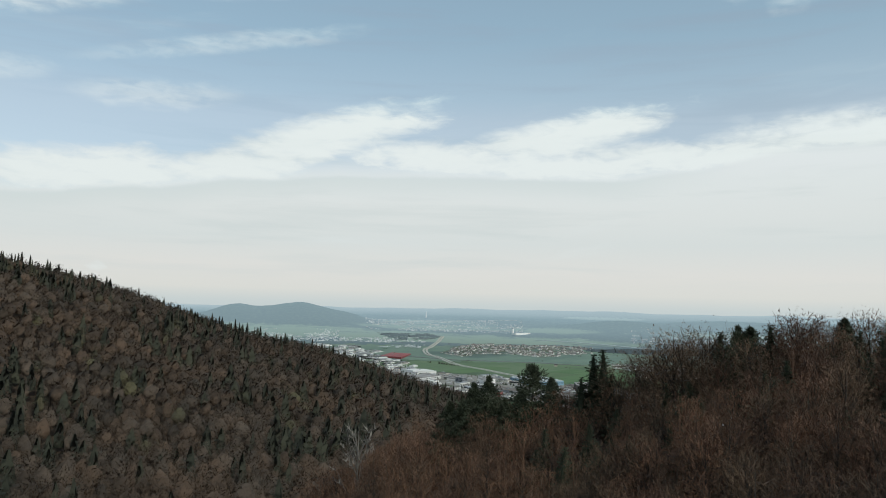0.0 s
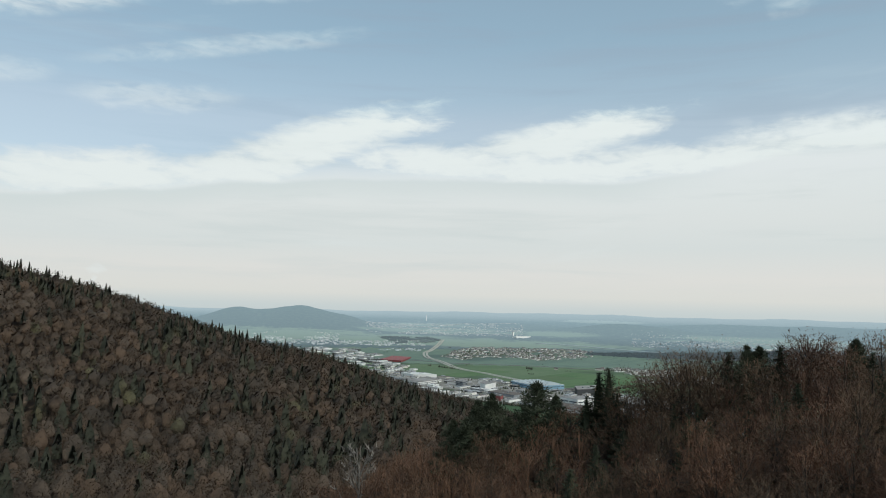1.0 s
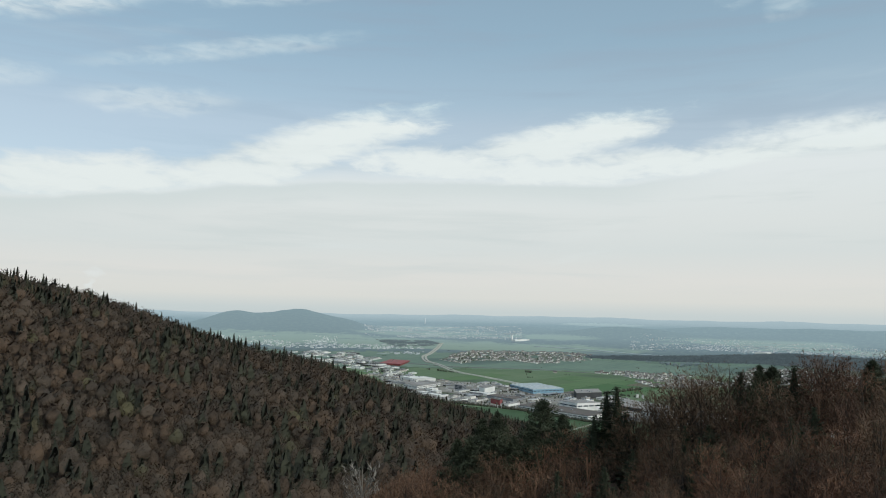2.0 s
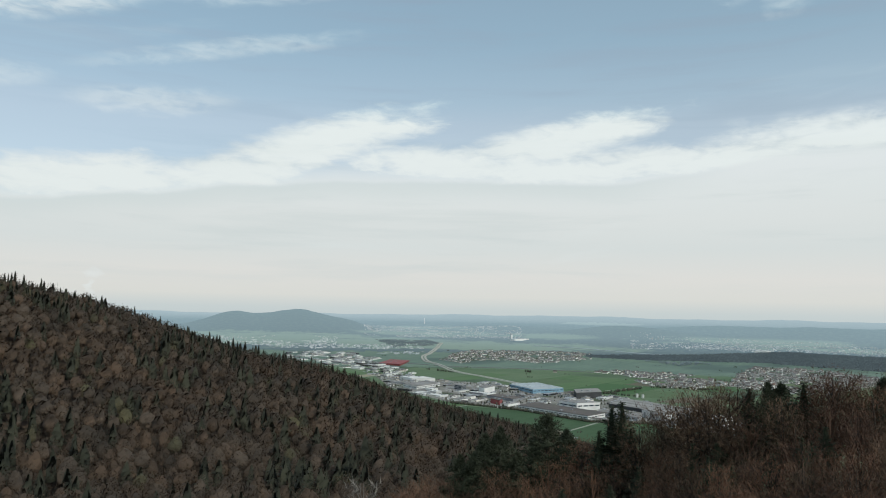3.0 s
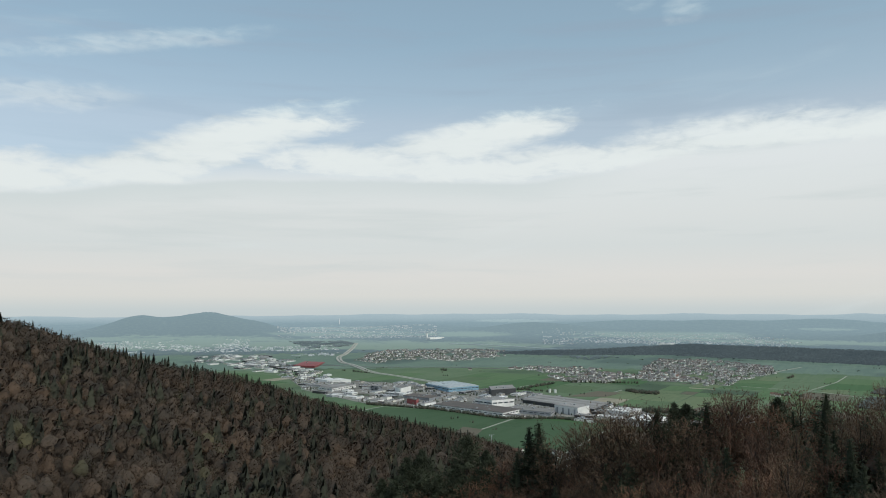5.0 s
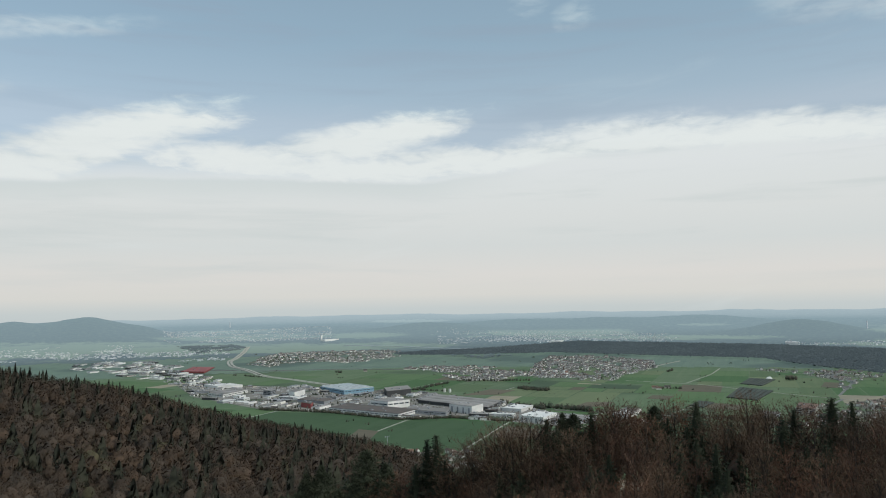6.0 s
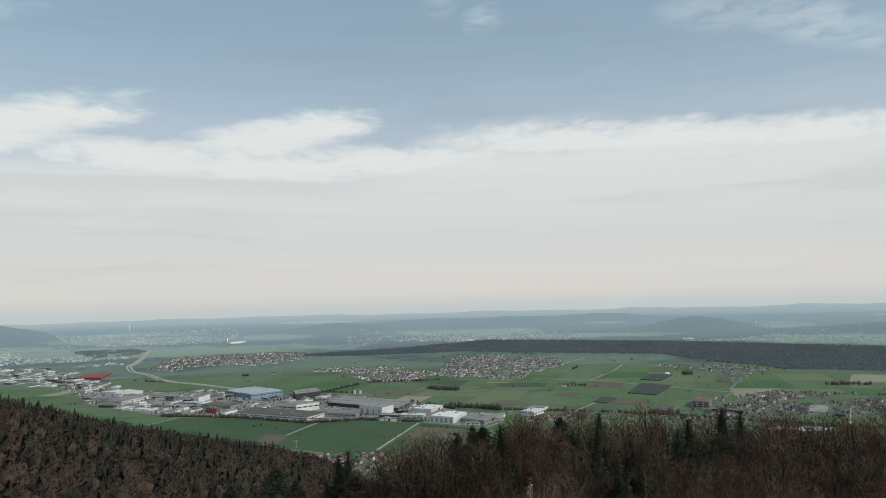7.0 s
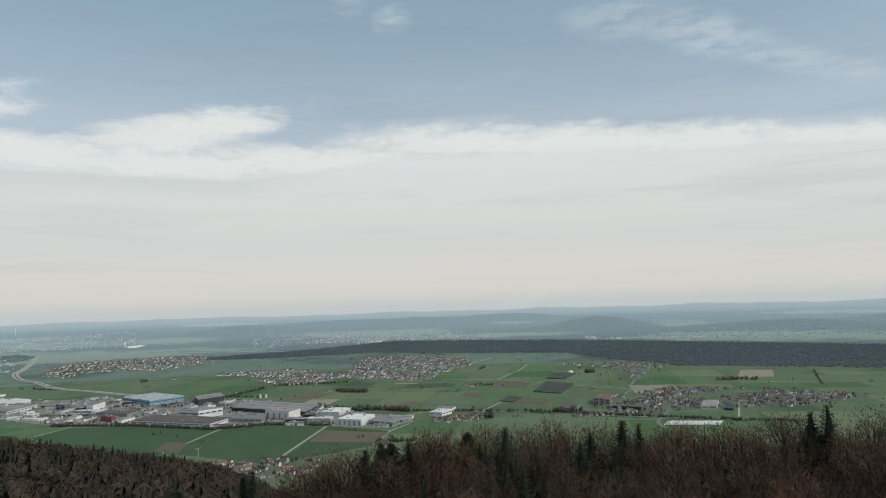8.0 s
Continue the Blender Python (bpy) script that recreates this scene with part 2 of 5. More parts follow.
M = {
    "litter": material("leaf_litter", (0.1, 0.068, 0.046), (0.048, 0.035, 0.025), 0.12, bump=0.2),
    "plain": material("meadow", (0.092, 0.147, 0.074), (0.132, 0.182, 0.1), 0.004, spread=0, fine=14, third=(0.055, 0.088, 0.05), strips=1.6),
    # fields farther out: haze mixed in, so paler and bluer than the meadow
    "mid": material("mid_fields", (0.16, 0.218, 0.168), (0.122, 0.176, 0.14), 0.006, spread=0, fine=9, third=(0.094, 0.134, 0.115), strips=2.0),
    "bark": material("bark", (0.05, 0.04, 0.033), (0.03, 0.024, 0.02), 0.8, spread=0.4),
    "pale_bark": material("pale_bark", (0.2, 0.18, 0.155), (0.12, 0.105, 0.095), 1.2, spread=0.3),
    "twig": material("bare_twigs", (0.138, 0.089, 0.057), (0.074, 0.05, 0.034), 0.12, spread=0.55),
    "red_twig": material("red_brown_twigs", (0.165, 0.088, 0.054), (0.088, 0.05, 0.034), 0.12, spread=0.5),
    "rust_twig": material("rust_brown_twigs", (0.17, 0.095, 0.058), (0.09, 0.055, 0.038), 0.12, spread=0.5),
    "under": material("undergrowth", (0.07, 0.047, 0.035), (0.04, 0.029, 0.023), 0.08, spread=0),
    "needle": material("needles", (0.038, 0.046, 0.03), (0.06, 0.068, 0.044), 0.4, spread=0.4, spec=0.1),
    "grey_forest": material("grey_brown_twigs", (0.09, 0.066, 0.048), (0.04, 0.031, 0.023), 0.035, spread=0, fine=6, tinted=0.8, grain=1.8),
    "brown_forest": material("brown_twigs", (0.093, 0.061, 0.04), (0.042, 0.03, 0.021), 0.035, spread=0, fine=6, tinted=0.8, grain=1.8),
    "bud_forest": material("budding_twigs", (0.1, 0.088, 0.046), (0.05, 0.044, 0.026), 0.05, spread=0, fine=6, tinted=1.0, grain=1.5),
    "pine_forest": material("far_needles", (0.046, 0.047, 0.03), (0.024, 0.026, 0.017), 0.05, spread=0, fine=6, tinted=1.0, grain=1.5),
    # trees of the plain with air haze mixed into their base colours
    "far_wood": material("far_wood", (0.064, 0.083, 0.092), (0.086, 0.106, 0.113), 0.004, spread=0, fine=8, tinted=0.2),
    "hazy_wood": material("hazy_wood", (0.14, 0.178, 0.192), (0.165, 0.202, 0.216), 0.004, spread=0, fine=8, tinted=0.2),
    "hedge": material("hedge", (0.042, 0.055, 0.037), (0.1, 0.088, 0.065), 0.06, spread=0.3, tinted=1.3),
    "asphalt": material("asphalt", (0.22, 0.22, 0.21), (0.16, 0.16, 0.16), 0.05, spread=0.2),
    "track": material("gravel_track", (0.42, 0.41, 0.36), (0.33, 0.32, 0.28), 0.05, spread=0.2),
    "yard": material("yard", (0.32, 0.3, 0.27), (0.18, 0.17, 0.15), 0.03, spread=0.2, third=(0.075, 0.092, 0.055)),
    "garden": material("village_gardens", (0.18, 0.178, 0.148), (0.085, 0.112, 0.066), 0.03, spread=0, fine=5, third=(0.125, 0.122, 0.1), grain=0.6),
    "soil": material("ploughed_soil", (0.14, 0.118, 0.084), (0.112, 0.1, 0.07), 0.02, spread=0.4, strips=1.0),
    "crop": material("green_crop", (0.058, 0.122, 0.044), (0.1, 0.162, 0.07), 0.004, spread=0.9, strips=1.5),
    "winter": material("winter_wheat", (0.032, 0.072, 0.026), (0.054, 0.098, 0.044), 0.008, spread=0.5, strips=1.4),
    "grass": material("pasture", (0.142, 0.18, 0.092), (0.09, 0.136, 0.064), 0.005, spread=0.9, strips=1.5),
    "dry": material("stubble", (0.33, 0.29, 0.21), (0.25, 0.23, 0.17), 0.02, spread=0.3),
    "net": material("dark_netting", (0.05, 0.062, 0.055), (0.08, 0.09, 0.075), 0.05, spread=0.2),
    "plaster": material("plaster", (0.76, 0.73, 0.67), (0.46, 0.42, 0.37), 0.02, spread=0.9),
    "plaster_far": material("far_plaster_walls", (0.82, 0.81, 0.78), (0.52, 0.5, 0.47), 0.02, spread=0, tinted=1.6),
    "tiles": material("roof_tiles", (0.2, 0.122, 0.095), (0.1, 0.09, 0.084), 0.02, spread=0.9),
    "tiles_far": material("far_roof_tiles", (0.175, 0.14, 0.124), (0.165, 0.163, 0.162), 0.02, spread=0, tinted=1.3),
    "water": material("river_water", (0.3, 0.34, 0.36), (0.26, 0.3, 0.32), 0.02, rough=0.3, spread=0),
    "white": material("white_cladding", (0.8, 0.785, 0.75), (0.62, 0.61, 0.585), 0.03, rough=0.6, spread=0.5),
    "grey": material("grey_cladding", (0.36, 0.37, 0.38), (0.24, 0.25, 0.26), 0.03, rough=0.6, spread=0.5),
    "dark": material("dark_cladding", (0.06, 0.062, 0.065), (0.04, 0.04, 0.042), 0.03, rough=0.6, spread=0.3),
    "blue": material("blue_cladding", (0.19, 0.32, 0.42), (0.25, 0.39, 0.48), 0.03, rough=0.55, spread=0.1),
    "paleblue": material("pale_blue_roof", (0.54, 0.57, 0.57), (0.45, 0.49, 0.5), 0.03, rough=0.6, spread=0.1),
    "red": material("red_cladding", (0.3, 0.075, 0.07), (0.24, 0.06, 0.058), 0.03, rough=0.6, spread=0.2),
    "roof_grey": material("gravel_roof", (0.32, 0.305, 0.29), (0.21, 0.2, 0.19), 0.03, spread=0.5),
    "roof_brown": material("brown_roof", (0.15, 0.127, 0.113), (0.11, 0.097, 0.088), 0.03, spread=0.3),
    "vehicle": material("vehicle_paint", (0.75, 0.75, 0.75), (0.08, 0.08, 0.09), 0.3, rough=0.4, spread=0),
    "far_town": material("far_plaster", (0.7, 0.71, 0.72), (0.42, 0.44, 0.46), 0.02, spread=0, tinted=1.2),
    "glass": material("window_band", (0.03, 0.04, 0.05), (0.05, 0.06, 0.07), 0.1, rough=0.2, spec=0.6),
}


def hazed_distance_material():
    """The far country of the backdrop: woods and fields in a glow that paints the horizon's blue haze, paler ring by
    ring.
    """
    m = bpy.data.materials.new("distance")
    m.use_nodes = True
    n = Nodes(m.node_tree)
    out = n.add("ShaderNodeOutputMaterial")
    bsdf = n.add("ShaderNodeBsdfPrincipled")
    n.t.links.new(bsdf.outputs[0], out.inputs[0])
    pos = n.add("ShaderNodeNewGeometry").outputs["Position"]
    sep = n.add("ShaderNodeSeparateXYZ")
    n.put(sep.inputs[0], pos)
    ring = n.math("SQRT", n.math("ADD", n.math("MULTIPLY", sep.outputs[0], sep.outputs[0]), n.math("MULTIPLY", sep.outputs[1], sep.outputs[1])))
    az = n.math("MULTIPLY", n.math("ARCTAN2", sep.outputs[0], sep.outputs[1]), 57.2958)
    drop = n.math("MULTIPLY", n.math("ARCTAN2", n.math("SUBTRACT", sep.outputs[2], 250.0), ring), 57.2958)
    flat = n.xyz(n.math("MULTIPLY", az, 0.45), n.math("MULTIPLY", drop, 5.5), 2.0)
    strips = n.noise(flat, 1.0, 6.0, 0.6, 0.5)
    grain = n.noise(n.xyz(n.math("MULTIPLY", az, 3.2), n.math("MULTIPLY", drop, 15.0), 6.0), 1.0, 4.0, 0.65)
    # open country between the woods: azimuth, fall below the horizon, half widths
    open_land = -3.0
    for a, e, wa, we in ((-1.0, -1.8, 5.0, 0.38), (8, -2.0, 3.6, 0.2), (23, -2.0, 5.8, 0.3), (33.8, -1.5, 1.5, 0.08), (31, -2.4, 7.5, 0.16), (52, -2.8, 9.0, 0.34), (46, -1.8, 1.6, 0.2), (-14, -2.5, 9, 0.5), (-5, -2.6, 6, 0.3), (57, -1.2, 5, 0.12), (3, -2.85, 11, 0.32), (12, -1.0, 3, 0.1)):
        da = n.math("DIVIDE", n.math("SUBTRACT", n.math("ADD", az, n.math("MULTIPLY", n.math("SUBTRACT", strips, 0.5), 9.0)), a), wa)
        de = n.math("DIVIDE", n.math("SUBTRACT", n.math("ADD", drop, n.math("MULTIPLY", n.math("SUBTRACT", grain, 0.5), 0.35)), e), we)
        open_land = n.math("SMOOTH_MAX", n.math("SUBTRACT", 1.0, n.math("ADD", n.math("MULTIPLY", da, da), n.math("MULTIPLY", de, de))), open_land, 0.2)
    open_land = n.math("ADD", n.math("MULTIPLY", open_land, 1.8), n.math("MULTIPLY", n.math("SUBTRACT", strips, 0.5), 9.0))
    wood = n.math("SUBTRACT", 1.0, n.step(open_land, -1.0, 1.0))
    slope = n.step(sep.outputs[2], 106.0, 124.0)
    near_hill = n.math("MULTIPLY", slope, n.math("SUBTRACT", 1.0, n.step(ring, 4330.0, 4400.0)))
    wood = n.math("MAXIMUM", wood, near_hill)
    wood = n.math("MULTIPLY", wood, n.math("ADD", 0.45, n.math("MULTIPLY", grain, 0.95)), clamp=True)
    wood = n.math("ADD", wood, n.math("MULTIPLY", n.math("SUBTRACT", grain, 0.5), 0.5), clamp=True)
    # haze painted into the glow: both ramps turn paler and bluer outward
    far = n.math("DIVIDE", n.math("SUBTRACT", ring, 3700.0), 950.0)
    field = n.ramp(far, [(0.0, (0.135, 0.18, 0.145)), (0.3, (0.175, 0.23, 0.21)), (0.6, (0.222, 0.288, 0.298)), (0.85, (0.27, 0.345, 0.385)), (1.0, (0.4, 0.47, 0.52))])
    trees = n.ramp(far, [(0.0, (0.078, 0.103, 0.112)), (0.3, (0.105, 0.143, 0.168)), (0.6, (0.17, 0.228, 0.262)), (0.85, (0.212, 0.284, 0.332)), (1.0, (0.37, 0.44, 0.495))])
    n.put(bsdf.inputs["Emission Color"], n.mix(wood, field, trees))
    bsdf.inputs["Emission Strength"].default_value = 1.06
    # the base colours carry a little of the same blue haze
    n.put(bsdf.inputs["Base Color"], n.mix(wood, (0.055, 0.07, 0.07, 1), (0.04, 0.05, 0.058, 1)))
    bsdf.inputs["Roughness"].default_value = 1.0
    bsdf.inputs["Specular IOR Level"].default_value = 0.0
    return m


M["distance"] = hazed_distance_material()

# ---- the lie of the land ----
# The plain is level at z = 0. Beyond NEAR_PLAIN the distance is drawn together and rises gently, so that
# the whole country up to the horizon fits within FAR_LIMIT metres.
NEAR_PLAIN, SQUEEZE, EYE_Z = 3100.0, 1650.0, 250.0


def lay(x, y):
    """A place of the level plain on the drawn-together sheet: x, y, z and the scale of things there."""
    d = math.hypot(x, y)
    if d <= NEAR_PLAIN:
        return x, y, 0.0, 1.0
    e = d - NEAR_PLAIN
    r = NEAR_PLAIN + e * SQUEEZE / (e + SQUEEZE)
    x, y, f = x * r / d, y * r / d, r / d
    return x, y, ground_z(x, y), f


def ease(a, lo, hi):
    t = np.clip((a - lo) / (hi - lo), 0, 1)
    return t * t * (3 - 2 * t)


# Canopy heights by azimuth (degrees from +y to the right)
HILL_AZ = [-180, -120, -60, -40, -31, -25.8, -23.7, -19.1, -16, -13, -9.4, -6.2, -3.4, 0.7, 5.2, 8.3, 11, 13.3, 18, 25, 60, 180]
HILL_TOP = [230, 250, 290, 283, 267.5, 256, 250.5, 235.5, 226, 219, 212.5, 203, 194, 184, 174, 168, 161, 150, 125, 90, 60, 230]
SPUR_AZ = [-180, -90, -40, -20, -10, -3.5, 0, 4, 7, 12, 18, 25, 30, 40, 50, 60, 90, 180]
SPUR_TOP = [215, 190, 170, 182, 204, 217.5, 220.5, 223, 225.5, 228.5, 234.5, 240.3, 242.6, 244.5, 245, 248.8, 253, 215]
SPUR_R = [110, 120, 150, 165, 158, 150, 151, 151, 150, 144, 134, 131, 130, 122, 120, 116, 110, 110]
CREST_R, TREE_H = 520.0, 16.0


def canopy_parts(x, y):
    az, r = np.degrees(np.arctan2(x, y)), np.hypot(x, y)
    top = np.interp(az, HILL_AZ, HILL_TOP)
    slope = np.where(top > 190, (top - 189) / 230, (top - 186) / 230)
    hill = np.where(r < CREST_R, top - slope * (CREST_R - np.maximum(r, 290)), top - 0.12 * np.minimum(r - CREST_R, 45) - 0.55 * np.maximum(r - CREST_R - 45, 0))
    st, sr = np.interp(az, SPUR_AZ, SPUR_TOP), np.interp(az, SPUR_AZ, SPUR_R)
    spur = np.where(r < sr, st - 0.33 * (sr - r), st - 0.5 * (r - sr))
    bed = 184 - 0.45 * np.maximum(r - 290, 0)
    return hill, spur, bed


def canopy_z(x, y):
    hill, spur, bed = canopy_parts(x, y)
    k = 5.0
    return k * np.logaddexp(np.logaddexp(hill / k, spur / k), bed / k)


# Ridges on the horizon: azimuth, half width in degrees, ring, depth of the ridge in metres, height
RIDGES = [(-15.5, 1.9, 4300, 105, 96), (-10.9, 2.5, 4300, 110, 118), (-13.2, 1.3, 4300, 100, 26), (-7.3, 2.0, 4290, 100, 56), (-18.0, 1.8, 4300, 80, 36), (-2, 8, 4612, 24, 9), (9, 6, 4615, 22, 17), (20, 5, 4612, 22, 12), (29, 6, 4614, 22, 15),
          (38, 5, 4612, 22, 12), (47, 6, 4614, 22, 16), (58, 7, 4612, 24, 16), (-30, 9, 4612, 24, 10), (40, 3.6, 4250, 45, 68), (53.5, 6.0, 4200, 45, 44), (14, 4.5, 4330, 45, 46), (20, 5, 4420, 36, 40), (27, 4, 4400, 40, 42), (33.5, 5, 4440, 36, 46), (62, 5, 4300, 45, 60),
          (5, 4, 4400, 60, 16), (12, 3.5, 4290, 60, 16), (23, 3, 4330, 50, 14), (-2.4, 2.0, 3990, 50, 8)]


def ground_z(x, y):
    x, y = np.asarray(x, float), np.asarray(y, float)
    az, r = np.degrees(np.arctan2(x, y)), np.hypot(x, y)
    e = np.clip(r - NEAR_PLAIN, 0, SQUEEZE * 0.975)
    true = NEAR_PLAIN + e * SQUEEZE / (SQUEEZE - e)
    base = np.where(r > NEAR_PLAIN, EYE_Z * (1 - np.minimum(r, NEAR_PLAIN + 0.975 * SQUEEZE) / true), 0.0)
    for a, w, ring, deep, high in RIDGES:
        base = base + high * np.exp(-(((az - a) / w) ** 2) - ((r - ring) / deep) ** 2)
    crest = 2.5 * np.sin(az * 1.1) + 3.5 * np.sin(az * 0.53 + 1) + 1.2 * np.sin(az * 2.7)
    base = base + crest * np.exp(-(((r - 4612) / 26) ** 2))
    wood = canopy_z(x, y) - TREE_H
    out = np.maximum(base, wood)
    return float(out) if out.ndim == 0 else out


def in_poly(x, y, poly):
    inside = False
    for (x1, y1), (x2, y2) in zip(poly, poly[1:] + poly[:1]):
        if (y1 > y) != (y2 > y) and x < (x2 - x1) * (y - y1) / (y2 - y1) + x1:
            inside = not inside
    return inside


BELT = [(2445, 1484), (2067, 2040), (2100, 2150), (2120, 2500), (2211, 2886), (1900, 3250), (1562, 3697), (1000, 3750), (744, 3923), (778, 4100), (1400, 4300), (2188, 4768), (2934, 3822), (3509, 2121), (3300, 1400)]


def mesh_of(name, verts, faces, mats):
    me = bpy.data.meshes.new(name)
    me.from_pydata(verts, [], faces)
    for m in mats:
        me.materials.append(m)
    return me


def build_ground():
    azs = np.radians(np.concatenate([np.arange(-180, -45, 3.0), np.arange(-45, 75, 0.45), np.arange(75, 180, 3.0)]))
    rs = np.concatenate([[0.0], np.geomspace(12, 900, 110), np.linspace(930, 3050, 36), np.linspace(3100, 4640, 120)])
    A, R = np.meshgrid(azs, rs)
    X, Y = R * np.sin(A), R * np.cos(A)
    Z = ground_z(X, Y)
    rng = np.random.default_rng(5)
    Z[1:110] += rng.normal(0, 0.12, Z[1:110].shape)
    rough = (R > 4180) & (R < 4625)
    Z[rough] += rng.normal(0, 0.9, int(rough.sum()))
    Z[-1] -= 60
    na, nr = len(azs), len(rs)
    idx = np.arange(na * nr).reshape(nr, na)
    nxt = np.roll(idx, -1, 1)
    quads = np.stack([idx[:-1], idx[1:], nxt[1:], nxt[:-1]], -1).reshape(-1, 4)
    me = bpy.data.meshes.new("ground")
    me.from_pydata(np.stack([X, Y, Z], -1).reshape(-1, 3).tolist(), [], quads.tolist())
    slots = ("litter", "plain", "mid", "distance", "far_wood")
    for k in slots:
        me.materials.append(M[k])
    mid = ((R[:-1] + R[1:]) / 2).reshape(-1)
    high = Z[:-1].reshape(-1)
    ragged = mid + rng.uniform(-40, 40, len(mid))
    # painted haze grows outward: tinted fields from 3170, glowing distance from 3780
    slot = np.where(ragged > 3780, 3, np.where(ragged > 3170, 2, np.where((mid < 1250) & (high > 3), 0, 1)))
    # ground below the wood belt takes the crowns' dark hazed colour, hiding green gaps
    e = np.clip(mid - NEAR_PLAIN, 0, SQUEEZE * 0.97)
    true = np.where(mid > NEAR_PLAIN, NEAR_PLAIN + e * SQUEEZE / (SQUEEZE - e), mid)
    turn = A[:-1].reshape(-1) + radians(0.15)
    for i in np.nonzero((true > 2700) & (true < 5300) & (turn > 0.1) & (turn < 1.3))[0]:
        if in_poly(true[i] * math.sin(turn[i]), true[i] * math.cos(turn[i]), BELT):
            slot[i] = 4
    # ground sheet raised towards the belt's crowns, so shaded gaps between them stay shallow
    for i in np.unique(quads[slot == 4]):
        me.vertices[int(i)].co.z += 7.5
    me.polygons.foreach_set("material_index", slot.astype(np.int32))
    me.polygons.foreach_set("use_smooth", np.ones(len(slot), bool))
    tagged(new("ground", me), "wooded hills falling to a wide green plain", "ground", kind="structure")


build_ground()

# ---- trees ----
class Bits:
    """Collects triangles and quads for one mesh."""

    def __init__(self):
        self.v, self.f = [], []

    def tri(self, a, b, c):
        k = len(self.v)
        self.v += [tuple(a), tuple(b), tuple(c)]
        self.f.append((k, k + 1, k + 2))

    def rod(self, a, b, ra, rb, sides=3):
        a, b = Vector(a), Vector(b)
        ax = (b - a).normalized()
        u = ax.orthogonal().normalized()
        w = ax.cross(u)
        k = len(self.v)
        for p, r in ((a, ra), (b, rb)):
            for i in range(sides):
                t = 2 * math.pi * i / sides
                self.v.append(tuple(p + (u * math.cos(t) + w * math.sin(t)) * r))
        for i in range(sides):
            j = (i + 1) % sides
            self.f.append((k + i, k + j, k + sides + j, k + sides + i))

    def mesh(self, name, m):
        return mesh_of(name, self.v, self.f, [m])


def spruce_bits(rng, h, spread, arms, ragged=1.0, bare=0.12, crown_shape=0.85, core=0.5, thick=0.0):
    """Trunk and needle crown of a spruce or fir of height h: arms branches set round the stem in a spiral."""
    trunk, crown = Bits(), Bits()
    trunk.rod((0, 0, -1), (0, 0, h * 0.55), h * 0.014, h * 0.009, 5)
    trunk.rod((0, 0, h * 0.55), (0, 0, h * 0.97), h * 0.009, 0.015, 4)
    gaps = [rng.uniform(0.75, 1.1) for _ in range(9)]
    # the close-set inner boughs
    k, rings, sides = len(crown.v), 6, 7
    for i in range(rings):
        f = bare + 0.05 + (0.93 - bare) * i / (rings - 1)
        for j in range(sides):
            a = 6.283 * (j + 0.5 * (i % 2)) / sides
            r = spread * core * max(0.02, 1 - f) ** crown_shape * (1 if f > 0.3 else 0.6 + 1.33 * f) * rng.uniform(0.6, 1.2)
            crown.v.append((math.cos(a) * r, math.sin(a) * r, h * f - r * 0.3))
    for i in range(rings - 1):
        for j in range(sides):
            p, q = k + i * sides + j, k + i * sides + (j + 1) % sides
            crown.f.append((p, q, q + sides, p + sides))
    for k in range(arms):
        f = bare + (1 - bare) * (k / arms) ** 0.85
        z = h * min(f + rng.uniform(-0.012, 0.012), 0.985)
        a = 2.39996 * k + rng.uniform(-0.35, 0.35)
        reach = spread * max(0.03, (1 - f)) ** crown_shape * (1 if f > 0.3 else 0.6 + 1.33 * f)
        L = reach * rng.uniform(0.6, 1.12) * gaps[int(a * 1.43) % 9] * (1 if rng.random() > 0.1 * ragged else 0.5)
        d = Vector((math.cos(a), math.sin(a), 0))
        s = Vector((-math.sin(a), math.cos(a), 0))
        droop = -0.36 + 0.62 * f + rng.uniform(-0.12, 0.12)
        base = Vector((0, 0, z))
        mid = base + d * L * 0.55 + Vector((0, 0, L * droop * 0.6))
        tip = base + d * L + Vector((0, 0, L * droop + 0.12 * L))
        w = (0.05 + thick) * L + 0.1
        crown.tri(base + Vector((0, 0, 0.1)), mid - s * w, mid + s * w)
        crown.tri(mid - s * w * 1.1, mid + s * w * 1.1, tip)
        for i in range(5):
            side = (-1, 1)[i % 2]
            p = base.lerp(tip, rng.uniform(0.35, 0.98))
            b = (0.16 + thick) * L + 0.16
            crown.tri(p, p + d * b * 0.9 + Vector((0, 0, 0.05)), p + s * side * b * rng.uniform(0.5, 1.3) + d * b * 0.4 + Vector((0, 0, rng.uniform(-0.7, 0.5) * b)))
    crown.tri((0.12, 0, h * 0.95), (-0.1, 0.08, h * 0.95), (0, 0, h))
    crown.tri((0, 0.12, h * 0.95), (0, -0.12, h * 0.95), (0, 0, h))
    return trunk, crown


